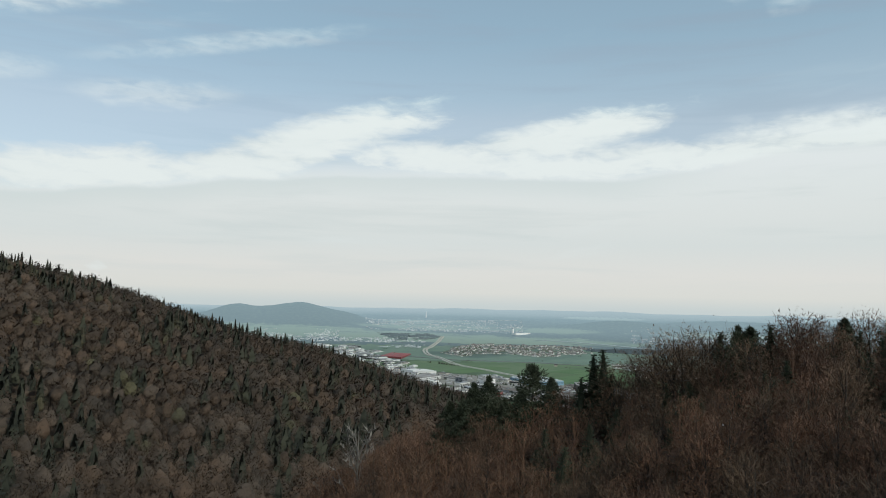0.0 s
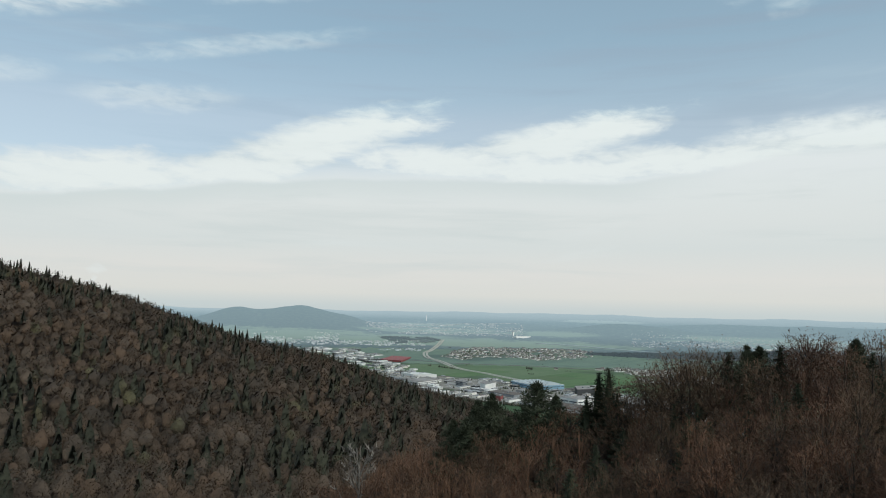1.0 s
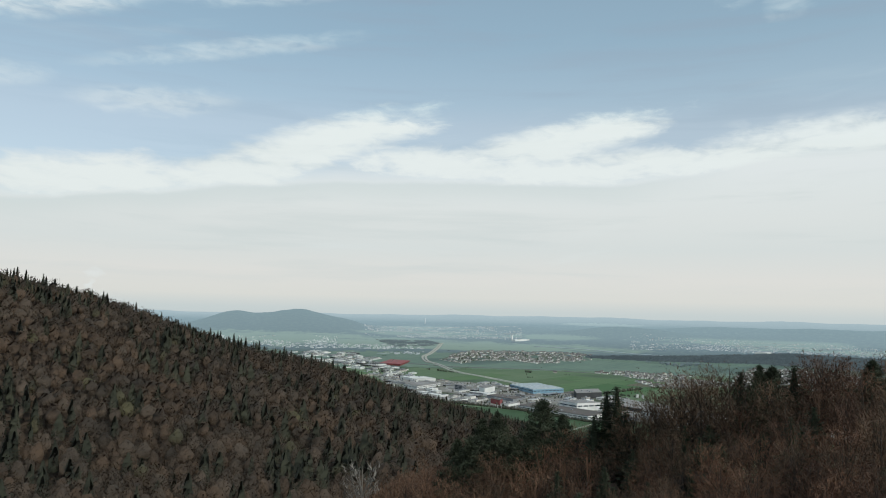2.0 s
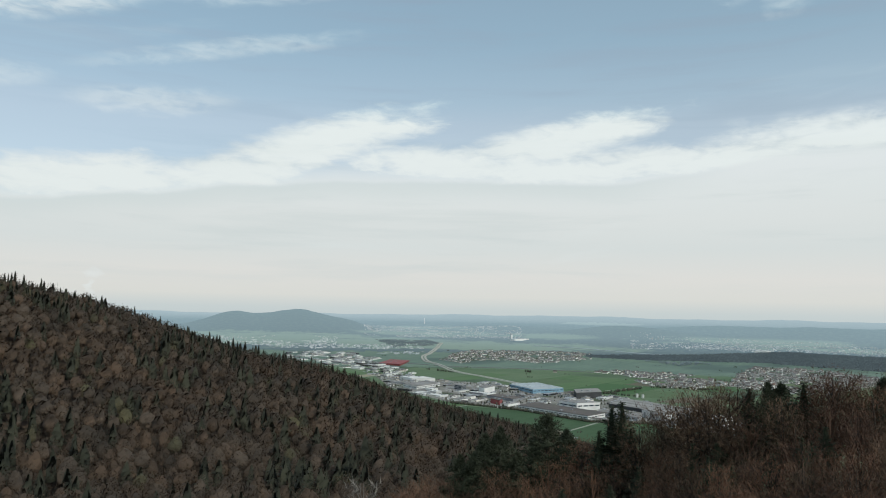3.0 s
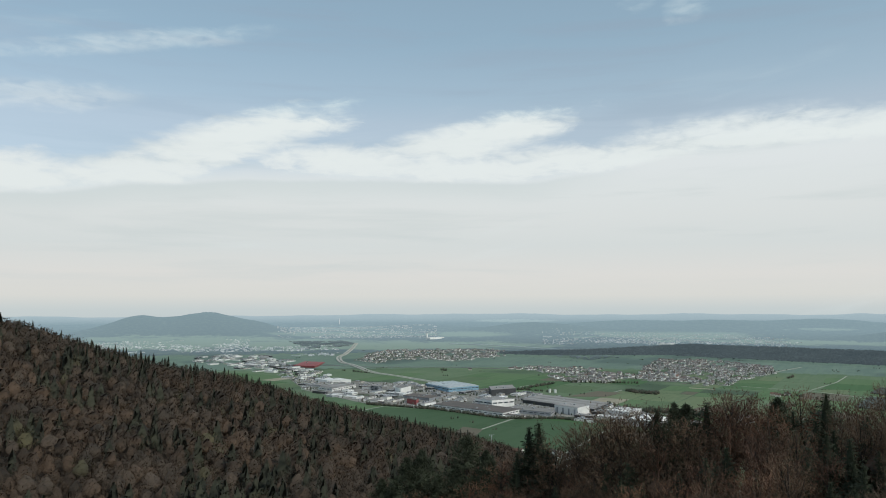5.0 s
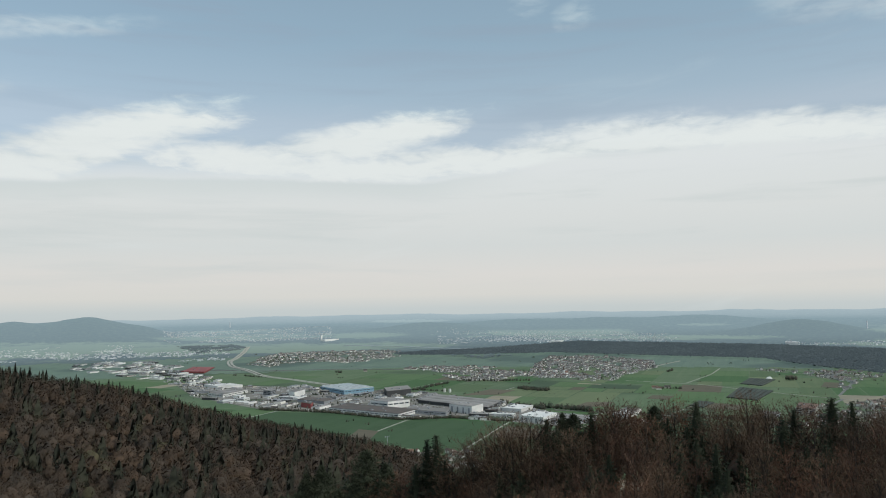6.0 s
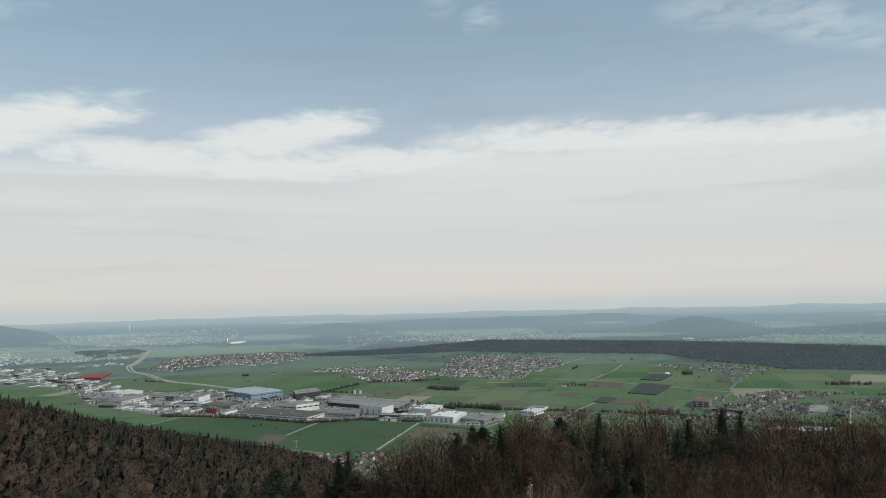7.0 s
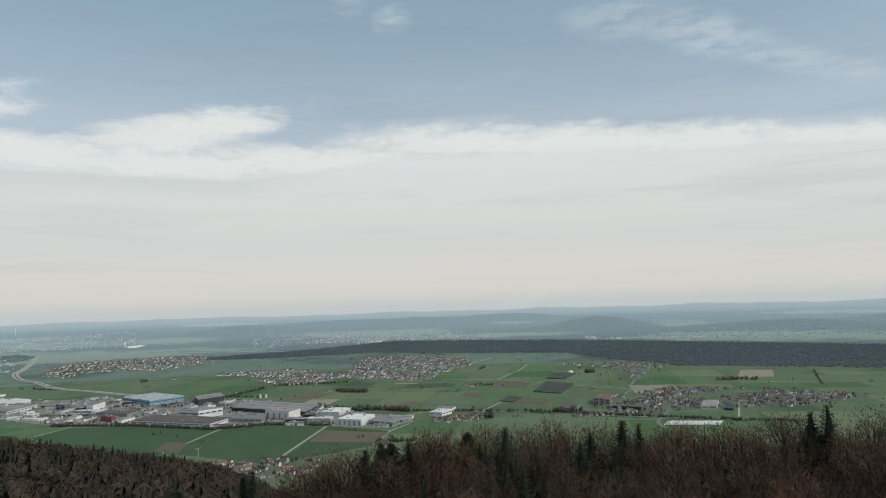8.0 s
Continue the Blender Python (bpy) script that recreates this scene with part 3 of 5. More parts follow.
def puff(b, rng, mid, wide, high, count, length, width, low=-0.5, stir=0.3, grow=False, inner=0.72):
    """A rounded crown: short sprays of twigs lying on an uneven dome round mid, denser towards the outline."""
    dents = [rng.uniform(0.8, 1.12) for _ in range(14)]
    for _ in range(count):
        a, c = rng.uniform(0, 6.283), rng.uniform(low, 1)
        s = math.sqrt(1 - c * c)
        out = Vector((math.cos(a) * s, math.sin(a) * s, c))
        u = dents[int(a * 2.2 + c * 3) % 14] * rng.uniform(inner, 1.04)
        p = mid + Vector((out.x * wide * u, out.y * wide * u, out.z * high * u))
        n = (out + Vector((rng.uniform(-stir, stir), rng.uniform(-stir, stir), rng.uniform(-stir, stir)))).normalized()
        d = n.cross(Vector((rng.uniform(-1, 1), rng.uniform(-1, 1), rng.uniform(-1, 1)))).normalized()
        if grow:
            d = (out + Vector((rng.uniform(-0.6, 0.6), rng.uniform(-0.6, 0.6), rng.uniform(0.0, 0.9)))).normalized()
        e = n.cross(d).normalized()
        l, w = length * rng.uniform(0.6, 1.3), width * rng.uniform(0.6, 1.3)
        b.tri(p + e * w / 2 - d * l / 3, p - d * l / 2 - e * w / 2, p + d * l / 2)


def heart(b, rng, mid, wide, high, rings, sides, low=-0.6):
    """The dense middle of a far crown: a lumpy dome below the sprays."""
    k = len(b.v)
    for i in range(rings):
        c = low + (0.93 - low) * i / (rings - 1)
        s = math.sqrt(1 - c * c)
        for j in range(sides):
            a, u = 6.283 * (j + 0.5 * (i % 2)) / sides, rng.uniform(0.72, 1.06)
            b.v.append((mid.x + math.cos(a) * s * wide * u, mid.y + math.sin(a) * s * wide * u, mid.z + c * high * u))
    for i in range(rings - 1):
        for j in range(sides):
            p, q = k + i * sides + j, k + i * sides + (j + 1) % sides
            b.f.append((p, q, q + sides, p + sides))
    b.f.append(tuple(range(k + (rings - 1) * sides, k + rings * sides)))


def pine_bits(rng, h, spread, clumps, needles):
    """A fir or pine with a rounded, ragged top: needles in clumps at the ends of its boughs."""
    trunk, crown = Bits(), Bits()
    trunk.rod((0, 0, -1), (0, 0, h * 0.55), h * 0.015, h * 0.01, 5)
    trunk.rod((0, 0, h * 0.55), (0, 0, h * 0.93), h * 0.01, 0.03, 4)
    for k in range(clumps):
        f = 0.3 + 0.7 * (k / (clumps - 1)) ** 0.9
        a = 2.39996 * k + rng.uniform(-0.3, 0.3)
        reach = spread * max(0.0, (0.99 - f) / 0.7) ** 0.75 * rng.uniform(0.35, 0.95)
        mid = Vector((math.cos(a) * reach, math.sin(a) * reach, h * f * rng.uniform(0.96, 1.0)))
        if k % 2 == 0:
            trunk.rod((0, 0, mid.z - 0.35 * reach), mid, 0.07, 0.03, 3)
        size = spread * rng.uniform(0.2, 0.34) * (1.0 if f < 0.8 else 1.0 - 3.4 * (f - 0.8))
        puff(crown, rng, mid, size, size * (rng.uniform(0.55, 0.8) if f < 0.85 else 1.3), needles, 0.62, 0.17, -0.7, 0.8, k % 3 != 0, 0.3)
    return trunk, crown


def beech_bits(rng, h, spread, limbs, boughs, twigs, width=0.03, split=0.3, fuzz=0):
    """Trunk with limbs, and a crown of bare twigs, of a broadleaf tree of height h."""
    trunk, crown = Bits(), Bits()
    fork = h * split
    lean = Vector((rng.uniform(-0.04, 0.04), rng.uniform(-0.04, 0.04), 1))
    trunk.rod((0, 0, -1), lean * fork, h * 0.016, h * 0.012, 6)
    trunk.rod(lean * fork, lean * h * 0.7, h * 0.012, h * 0.005, 5)
    trunk.rod(lean * h * 0.7, lean * h * 0.93, h * 0.005, 0.02, 3)
    for i in range(limbs):
        f = rng.uniform(split, 0.75)
        a = 2.4 * i + rng.uniform(-0.4, 0.4)
        base = lean * h * f
        out = spread * (1.05 - 0.75 * (f - split) / (0.75 - split + 1e-6)) * rng.uniform(0.7, 1.1)
        rise = min(h * rng.uniform(0.22, 0.36), h * 0.9 - base.z)
        tip = base + Vector((math.cos(a) * out, math.sin(a) * out, rise))
        mid = base.lerp(tip, 0.5) + Vector((math.cos(a), math.sin(a), 0)) * out * 0.12
        trunk.rod(base, mid, h * 0.0046, h * 0.003, 4)
        trunk.rod(mid, tip, h * 0.003, 0.015, 3)
        for j in range(boughs):
            t = rng.uniform(0.15, 1.0)
            p = base.lerp(mid, t * 2) if t < 0.5 else mid.lerp(tip, t * 2 - 1)
            b = a + rng.uniform(-1.7, 1.7)
            L = spread * rng.uniform(0.3, 0.6)
            e = p + Vector((math.cos(b) * L * 0.8, math.sin(b) * L * 0.8, L * rng.uniform(0.2, 0.95)))
            e.z = min(e.z, h - 1.2)
            side = Vector((-math.sin(b), math.cos(b), 0.3)) * 0.03
            crown.tri(p - side * 0.7, p + side * 0.7, e)
            for _ in range(twigs):
                q = p.lerp(e, rng.uniform(0.1, 1.0))
                c = b + rng.uniform(-2.2, 2.2)
                l = rng.uniform(0.6, 1.5) * h / 17
                g = q + Vector((math.cos(c) * l * 0.65, math.sin(c) * l * 0.65, l * rng.uniform(0.1, 1.0)))
                s = Vector((-math.sin(c), math.cos(c), rng.uniform(-0.8, 0.8))) * width * rng.uniform(0.6, 1.4)
                crown.tri(q - s, q + s, g)
    if fuzz:
        puff(crown, rng, lean * h * 0.6, spread * 0.98, h * 0.38, fuzz * 2 // 3, 0.6, 0.085, -0.8, 0.8, True, 0.5)
        puff(crown, rng, lean * h * 0.62, spread, h * 0.38, fuzz // 3, 0.45, 0.09, -0.5, 0.9)
    return trunk, crown


def tree_thing(kind, bits, wood, leaf, label, category, group):
    """A tree with its trunk and crown as parts, standing at the origin."""
    top = new(kind)
    tagged(top, label, category, group)
    for name, b, m in (("trunk", bits[0], wood), ("crown", bits[1], leaf)):
        p = new(name, b.mesh(name, m))
        p.parent = top
    return top


def wood_arrays(bits, soft=None, stir=0.4):
    """A small tree as arrays of loose triangles; soft: the height about which its crown is rounded in the light."""
    v = np.array(bits.v)
    tris = []
    for f in bits.f:
        tris += [(f[0], f[k], f[k + 1]) for k in range(1, len(f) - 1)]
    nrm = None
    if soft is not None:
        nrm = v - np.array((0, 0, soft))
        nrm = nrm / (np.linalg.norm(nrm, axis=1, keepdims=True) + 1e-6) + np.array((0, 0, 0.25))
        nrm += np.repeat(np.random.default_rng(len(v)).normal(0, stir, (len(v) // 3 + 1, 3)), 3, axis=0)[:len(v)]
        nrm /= np.linalg.norm(nrm, axis=1, keepdims=True) + 1e-6
        # each triangle faces the way its normals point
        t = np.array(tris)
        face = np.cross(v[t[:, 1]] - v[t[:, 0]], v[t[:, 2]] - v[t[:, 0]])
        away = (face * nrm[t].sum(axis=1)).sum(axis=1) < 0
        t[away] = t[away][:, ::-1]
        tris = t
    return v, np.array(tris), nrm


def scatter(name, m, protos, places, label, category="forest"):
    """One mesh of many trees or houses: places are rows of x, y, z, height, turn, width, proto."""
    vs, fs, ns, tints, k = [], [], [], [], 0
    tint = random.Random(len(places))
    for x, y, z, s, turn, wide, p in places:
        v, f, nrm = protos[p]
        ct, st = math.cos(turn), math.sin(turn)
        c, q = ct * s * wide, st * s * wide
        vs.append(np.stack([v[:, 0] * c - v[:, 1] * q + x, v[:, 0] * q + v[:, 1] * c + y, v[:, 2] * s + z], -1))
        if nrm is not None:
            ns.append(np.stack([nrm[:, 0] * ct - nrm[:, 1] * st, nrm[:, 0] * st + nrm[:, 1] * ct, nrm[:, 2]], -1))
        fs.append(f + k)
        tints.append(np.full(len(v), tint.random(), np.float32))
        k += len(v)
    v, f = np.concatenate(vs).astype(np.float32), np.concatenate(fs).astype(np.int32)
    me = bpy.data.meshes.new(name)
    me.vertices.add(len(v))
    me.vertices.foreach_set("co", v.ravel())
    me.loops.add(f.size)
    me.loops.foreach_set("vertex_index", f.ravel())
    me.polygons.add(len(f))
    me.polygons.foreach_set("loop_start", np.arange(0, f.size, 3, dtype=np.int32))
    me.update(calc_edges=True)
    me.attributes.new("tint", "FLOAT", "POINT").data.foreach_set("value", np.concatenate(tints))
    me.polygons.foreach_set("use_smooth", np.full(len(f), bool(ns)))
    if ns:
        me.normals_split_custom_set_from_vertices(np.concatenate(ns).astype(np.float32))
    me.materials.append(m)
    return tagged(new(name, me), label, category, kind="stuff")


def build_near_trees():
    rng = random.Random(11)
    protos = {"spruce": [], "pine": [], "beech": [], "red": [], "rust": []}
    for i in range(4):
        protos["spruce"].append(tree_thing("spruce_tree", spruce_bits(rng, 18, 4.2 + 0.5 * i, 300, 2.4, 0.12, 0.7, 0.4, 0.04), M["bark"], M["needle"], "dark green spruce on the wooded spur", "spruce", "trees on the spur"))
    for i in range(3):
        protos["pine"].append(tree_thing("fir_tree", pine_bits(rng, 18, 5.0 + 0.6 * i, 48, 120), M["bark"], M["needle"], "broad dark conifer with a ragged top", "fir", "trees on the spur"))
    for i in range(5):
        protos["beech"].append(tree_thing("broadleaf_tree", beech_bits(rng, 17, 3.7 + 0.3 * i, 12, 8, 6, 0.024, 0.3, 1500), M["bark"], M["twig"], "leafless brown broadleaf tree in early spring", "tree", "trees on the spur"))
    for i in range(4):
        protos["red"].append(tree_thing("beech_tree", beech_bits(rng, 16, 3.3 + 0.3 * i, 12, 8, 6, 0.024, 0.2, 1500), M["bark"], M["red_twig"], "leafless tree with fine reddish-brown twigs", "tree", "trees on the spur"))
    for i in range(2):
        protos["rust"].append(tree_thing("beech_tree", beech_bits(rng, 16, 3.5 + 0.3 * i, 12, 8, 6, 0.024, 0.2, 1500), M["bark"], M["rust_twig"], "leafless tree with rust-brown twigs on the slope", "tree", "trees on the spur"))
    protos["pale"] = [tree_thing("dead_tree", beech_bits(rng, 15, 2.8, 12, 6, 5, 0.045, 0.2), M["pale_bark"], M["pale_bark"], "pale grey-barked bare tree among brown ones", "tree", "trees on the spur")]
    used = set()

    def plant(kind, x, y, h, broad=1.0):
        proto = rng.choice(protos[kind])
        base_h = {"spruce": 18, "pine": 18, "beech": 17, "red": 16, "rust": 16, "pale": 15}[kind]
        s = h / base_h
        wide = s * rng.uniform(0.9, 1.15) * broad
        m = Matrix.LocRotScale((x, y, ground_z(x, y)), Euler((0, 0, rng.uniform(0, 6.28))), (wide, wide, s))
        if proto.name in used:
            ob = copy_thing(proto, Matrix.Identity(4))
        else:
            ob = proto
            used.add(proto.name)
        ob.matrix_basis = m

    # trees that stand out: azimuth, distance, height of the top, kind
    marked = [(0.6, 149, 221.5, "pine"), (2.4, 150, 225.0, "pine"), (3.5, 150, 226.4, "pine"), (1.5, 147, 221.5, "pine"), (4.7, 147, 222.5, "pine"), (6.8, 149, 229.2, "pine"), (6.0, 147, 224.5, "pine"), (8.2, 147, 227, "pine"), (11.3, 143, 232.2, "spruce"), (12.0, 142, 233.2, "spruce"),
              (10.4, 142, 228, "spruce"), (12.6, 140, 229, "spruce"), (13.2, 140, 231.9, "pale_beech"), (14.7, 137, 234.5, "pale_beech"), (17.0, 133, 238.4, "broad"), (19.4, 132, 239.1, "broad"), (15.6, 137, 234, "beech"), (18.2, 134, 236.5, "broad"), (20.2, 132, 237.4, "spruce"), (21.4, 131, 238.2, "pine"),
              (22.2, 131, 238.2, "pine"), (23.5, 130, 238.8, "spruce"), (24.4, 130, 239.6, "red"), (25.3, 130, 241.6, "red_broad"), (26.0, 131, 240.8, "red_broad"), (24.9, 132, 240.4, "red_broad"), (16.4, 134, 236, "broad"), (17.6, 131, 237, "broad"), (19.0, 134, 237.6, "broad"), (26.9, 130, 240, "red"), (28.1, 129, 240.0, "pine"), (29.0, 128, 238.4, "spruce"), (31.0, 127, 241.3, "spruce"), (33.3, 125, 238.5, "spruce"), (30.3, 125, 237.5, "spruce"),
              (37.4, 122, 241.1, "spruce"), (39.8, 121, 243.2, "spruce"), (41.0, 120, 242.9, "spruce"), (52.9, 117, 245.6, "spruce"), (54.0, 117, 246.7, "spruce"), (-6.3, 150, 217.8, "pale"), (47.0, 115, 238, "spruce"), (44.4, 116, 238.5, "spruce")]
    spots = []
    for az, r, top, kind in marked:
        x, y = r * math.sin(radians(az)), r * math.cos(radians(az))
        kind, broad = {"broad": ("beech", 1.25), "red_broad": ("red", 1.3), "pale_beech": ("beech", 1.0), "spruce": ("spruce", 1.12)}.get(kind, (kind, 1.2))
        plant(kind, x, y, top - ground_z(x, y), broad)
        spots.append((x, y))
    tally = {"spruce": 0, "beech": 0, "red": 0, "rust": 0}
    spare = {"beech": [], "red": [], "rust": []}
    for _ in range(26000):
        az, r = rng.uniform(-16, 67), math.sqrt(rng.uniform(72**2, 168**2))
        edge = float(np.interp(az, SPUR_AZ, SPUR_R))
        if r > edge + 12:
            continue
        x, y = r * math.sin(radians(az)), r * math.cos(radians(az))
        if any((x - a) ** 2 + (y - b) ** 2 < 3.0**2 for a, b in spots):
            continue
        spots.append((x, y))
        top = float(canopy_z(x, y)) + rng.uniform(-2.2, 1.0) - ground_z(x, y)
        patch = noise.noise((x * 0.035, y * 0.035, 2.0))
        if r < edge - 4 and 6 < az < 45 and patch > -0.05 and rng.random() < 0.42:
            kind = "spruce"
        elif az < 9 and rng.random() < 0.75:
            kind = "rust"
        elif patch < -0.12 or az < 6:
            kind = rng.choice(("red", "red", "beech"))
        else:
            kind = rng.choice(("beech", "beech", "red", "beech", "red"))
        if kind == "spruce" and (r > edge - 6 or tally["spruce"] > 110):
            kind = "beech"
        h = max(7.0, top - (2.5 if kind == "spruce" else 0))
        if kind != "spruce" and (tally[kind] >= {"beech": 185, "red": 130, "rust": 80}[kind] or r > edge + 7 or r < 84):
            spare[kind].append((x, y, ground_z(x, y), h / 16.5, rng.uniform(0, 6.28), rng.uniform(0.9, 1.15), rng.randrange(3)))
            continue
        plant(kind, x, y, h)
        tally[kind] += 1
    for kind, m, words in (("beech", "twig", "more leafless brown trees on the spur"), ("red", "red_twig", "more leafless red-brown trees on the spur"), ("rust", "rust_twig", "more leafless rust-brown trees on the slope")):
        made = []
        for i in range(3):
            t, c = beech_bits(rng, 16.5, 3.6 + 0.3 * i, 9, 5, 4, 0.035, 0.22, 460)
            c.f += [tuple(k + len(c.v) for k in f) for f in t.f]
            c.v += t.v
            made.append(wood_arrays(c))
        scatter("leafless_wood", M[m], made, spare[kind], words)
    for group in protos.values():
        for p in group:
            if p.name not in used:
                for c in list(p.children):
                    bpy.data.objects.remove(c)
                bpy.data.objects.remove(p)


build_near_trees()


def small_broadleaf(rng, h, spread, lobes, count, length, width, core=0.62):
    """A bare tree seen from afar: a stem and a few rounded lobes of close twigs with looser sprays round them."""
    b = Bits()
    b.rod((0, 0, -1), (0, 0, h * 0.6), 0.16, 0.08, 3)
    turn = rng.uniform(0, 6.28)
    heart(b, rng, Vector((0, 0, h * 0.58)), spread * core, h * 0.43 * core, 4, 7, -0.7)
    for i in range(lobes):
        a = turn + 6.283 * i / max(1, lobes - 1)
        off = 0 if i == 0 else spread * rng.uniform(0.4, 0.6)
        mid = Vector((math.cos(a) * off, math.sin(a) * off, h * (rng.uniform(0.72, 0.77) if i == 0 else rng.uniform(0.58, 0.72))))
        puff(b, rng, mid, spread * rng.uniform(0.5, 0.64), h * rng.uniform(0.2, 0.26), count // lobes, length, width, -0.5, 0.6, i % 3 != 1)
    return b


def build_hill_forest():
    rng = random.Random(23)
    # nearer trees are finer than those towards the crest
    broad = [wood_arrays(small_broadleaf(rng, 16, 4.0 + 0.4 * i, 5, 270, 0.95, 0.22, 0.55), 8.0) for i in range(5)]
    broad += [wood_arrays(small_broadleaf(rng, 16, 4.0 + 0.4 * i, 5, 115, 1.15, 0.38, 0.56), 8.0) for i in range(5)]
    fir = []
    for i in range(5):
        t, c = spruce_bits(rng, 16, 4.0 + 0.3 * i, 38, 1.8, 0.35, 0.6, 0.6, 0.05)
        fir.append(wood_arrays(c, 6.0, 0.45))
    rows = {"grey": [], "brown": [], "bud": [], "fir": []}
    cell = {}
    n = 0
    for _ in range(110000):
        az, r = rng.uniform(-40, 26), math.sqrt(rng.uniform(205**2, 562**2))
        x, y = r * math.sin(radians(az)), r * math.cos(radians(az))
        hill, spur, bed = (float(q) for q in canopy_parts(x, y))
        gap = 4.9 if r < 330 else (5.2 if r < 495 else 3.8)
        key = (int(x // 5), int(y // 5))
        if any((x - a) ** 2 + (y - b) ** 2 < gap**2 for i in (-1, 0, 1) for j in (-1, 0, 1) for a, b in cell.get((key[0] + i, key[1] + j), ())):
            continue
        cell.setdefault(key, []).append((x, y))
        z = ground_z(x, y)
        h = float(canopy_z(x, y)) + (rng.uniform(-3.0, 2.6) if r < 480 else rng.uniform(-2.4, 0.6)) - z
        p = noise.noise((x * 0.018, y * 0.012, 5.0)) + 0.35 * noise.noise((x * 0.06, y * 0.06, 1.0))
        crest = r > 500
        u = rng.random()
        if p > 0.24 and u < 0.5 or u < 0.11 or (crest and u < 0.2):
            kind = "fir"
            h += rng.uniform(0.0, 3.2) if r < 470 else rng.uniform(0.3, 2.4)
        elif u > 0.98:
            kind = "bud"
        elif p < -0.08:
            kind = "brown" if u < 0.8 else "grey"
        else:
            kind = "grey" if u < 0.75 else "brown"
        rows[kind].append((x, y, z, h / 16, rng.uniform(0, 6.28), rng.uniform(0.85, 1.25) * (0.62 if crest and kind == "fir" else 1), rng.randrange(5) + (5 if r > 340 and kind != "fir" else 0)))
        n += 1
        if n > 9000:
            break
    # young growth below the crest's trees
    for _ in range(1200):
        az, r = rng.uniform(-40, 14), rng.uniform(480, 566)
        x, y = r * math.sin(radians(az)), r * math.cos(radians(az))
        rows["brown"].append((x, y, ground_z(x, y), rng.uniform(0.4, 0.62), rng.uniform(0, 6.28), rng.uniform(1.2, 1.6), 5 + rng.randrange(5)))
    # low growth that closes the spur under its tall trees
    bush = [wood_arrays(small_broadleaf(rng, 8, 2.8 + 0.3 * i, 3, 60, 0.7, 0.11, 0.3), 3.5) for i in range(4)]
    low = []
    for _ in range(1500):
        az, r = rng.uniform(-16, 68), math.sqrt(rng.uniform(70**2, 165**2))
        if r > float(np.interp(az, SPUR_AZ, SPUR_R)) + 8:
            continue
        x, y = r * math.sin(radians(az)), r * math.cos(radians(az))
        low.append((x, y, ground_z(x, y), rng.uniform(0.9, 1.75), rng.uniform(0, 6.28), rng.uniform(0.8, 1.3), rng.randrange(4)))
    scatter("undergrowth", M["under"], bush, low, "leafless brown undergrowth below the trees of the spur", "shrubs")
    scatter("leafless_forest", M["grey_forest"], broad, rows["grey"], "grey-brown leafless broadleaf forest on the hillside")
    scatter("leafless_forest", M["brown_forest"], broad, rows["brown"], "warm brown leafless beech forest on the hillside")
    scatter("budding_forest", M["bud_forest"], broad, rows["bud"], "yellow-green budding trees among the bare forest")
    scatter("conifer_forest", M["pine_forest"], fir, rows["fir"], "dark green conifers mixed into the hillside forest")


build_hill_forest()

# ---- the plain: fields, roads, works, villages ----
GRID = radians(37)
GU, GV = (math.sin(GRID), math.cos(GRID)), (math.cos(GRID), -math.sin(GRID))


def part(name, bits, m, parent, label=""):
    p = new(name, bits.mesh(name, m))
    p.parent = parent
    if label:
        p["label"] = label
    return p


class Solid(Bits):
    def prism(self, pts, z0, z1):
        k, n = len(self.v), len(pts)
        self.v += [(x, y, z0) for x, y in pts] + [(x, y, z1) for x, y in pts]
        for i in range(n):
            j = (i + 1) % n
            self.f.append((k + i, k + j, k + n + j, k + n + i))
        self.f.append(tuple(range(k + n, k + 2 * n)))
        self.f.append(tuple(range(k + n - 1, k - 1, -1)))

    def box(self, x, y, z0, z1, w, d, turn=0.0):
        c, s = math.cos(turn), math.sin(turn)
        self.prism([(x + a * c - b * s, y + a * s + b * c) for a, b in ((-w / 2, -d / 2), (w / 2, -d / 2), (w / 2, d / 2), (-w / 2, d / 2))], z0, z1)


YARD = [(20, 2010), (190, 1880), (330, 1705), (450, 1690), (560, 1590), (640, 1490), (730, 1510), (760, 1600), (700, 1700), (650, 1900), (480, 2230), (370, 2330), (230, 2480), (-20, 2620), (-150, 2760), (-250, 2760), (-160, 2350)]
YARD_FAR = [(-560, 3420), (-510, 3640), (-340, 3560), (-150, 3000), (-60, 2640), (-150, 2560), (-260, 2760), (-420, 3250)]
YARD_WEST = [(-857, 4029), (-687, 4113), (-473, 4020), (-300, 3625), (-279, 3126), (-391, 3003), (-547, 3277), (-747, 3578)]
VILLAGE_MAIN = [(780, 2670), (695, 2735), (706, 2465), (820, 2438), (915, 2577), (1021, 2455), (1146, 2263), (1323, 2476), (1578, 2701), (1732, 2999), (1656, 3439), (1426, 3471), (1217, 3096), (1058, 2745), (912, 2895), (1001, 2971), (770, 3161), (635, 3107)]
VILLAGE_LEFT = [(-17, 3644), (108, 4381), (250, 4525), (488, 4455), (859, 4464), (819, 3949), (612, 3664), (462, 3480), (318, 3685), (180, 3566), (84, 3431)]
VILLAGE_RIGHT = [(1032, 1340), (1333, 1566), (1623, 1596), (1790, 1351), (1834, 1151), (1610, 1142), (1491, 1158), (1378, 1253), (1173, 1277)]
VILLAGE_BACK = [(1843, 2465), (2066, 2296), (2238, 2222), (2093, 2080), (1928, 2026), (1679, 1818), (1621, 1806), (1816, 1993), (1877, 2244)]
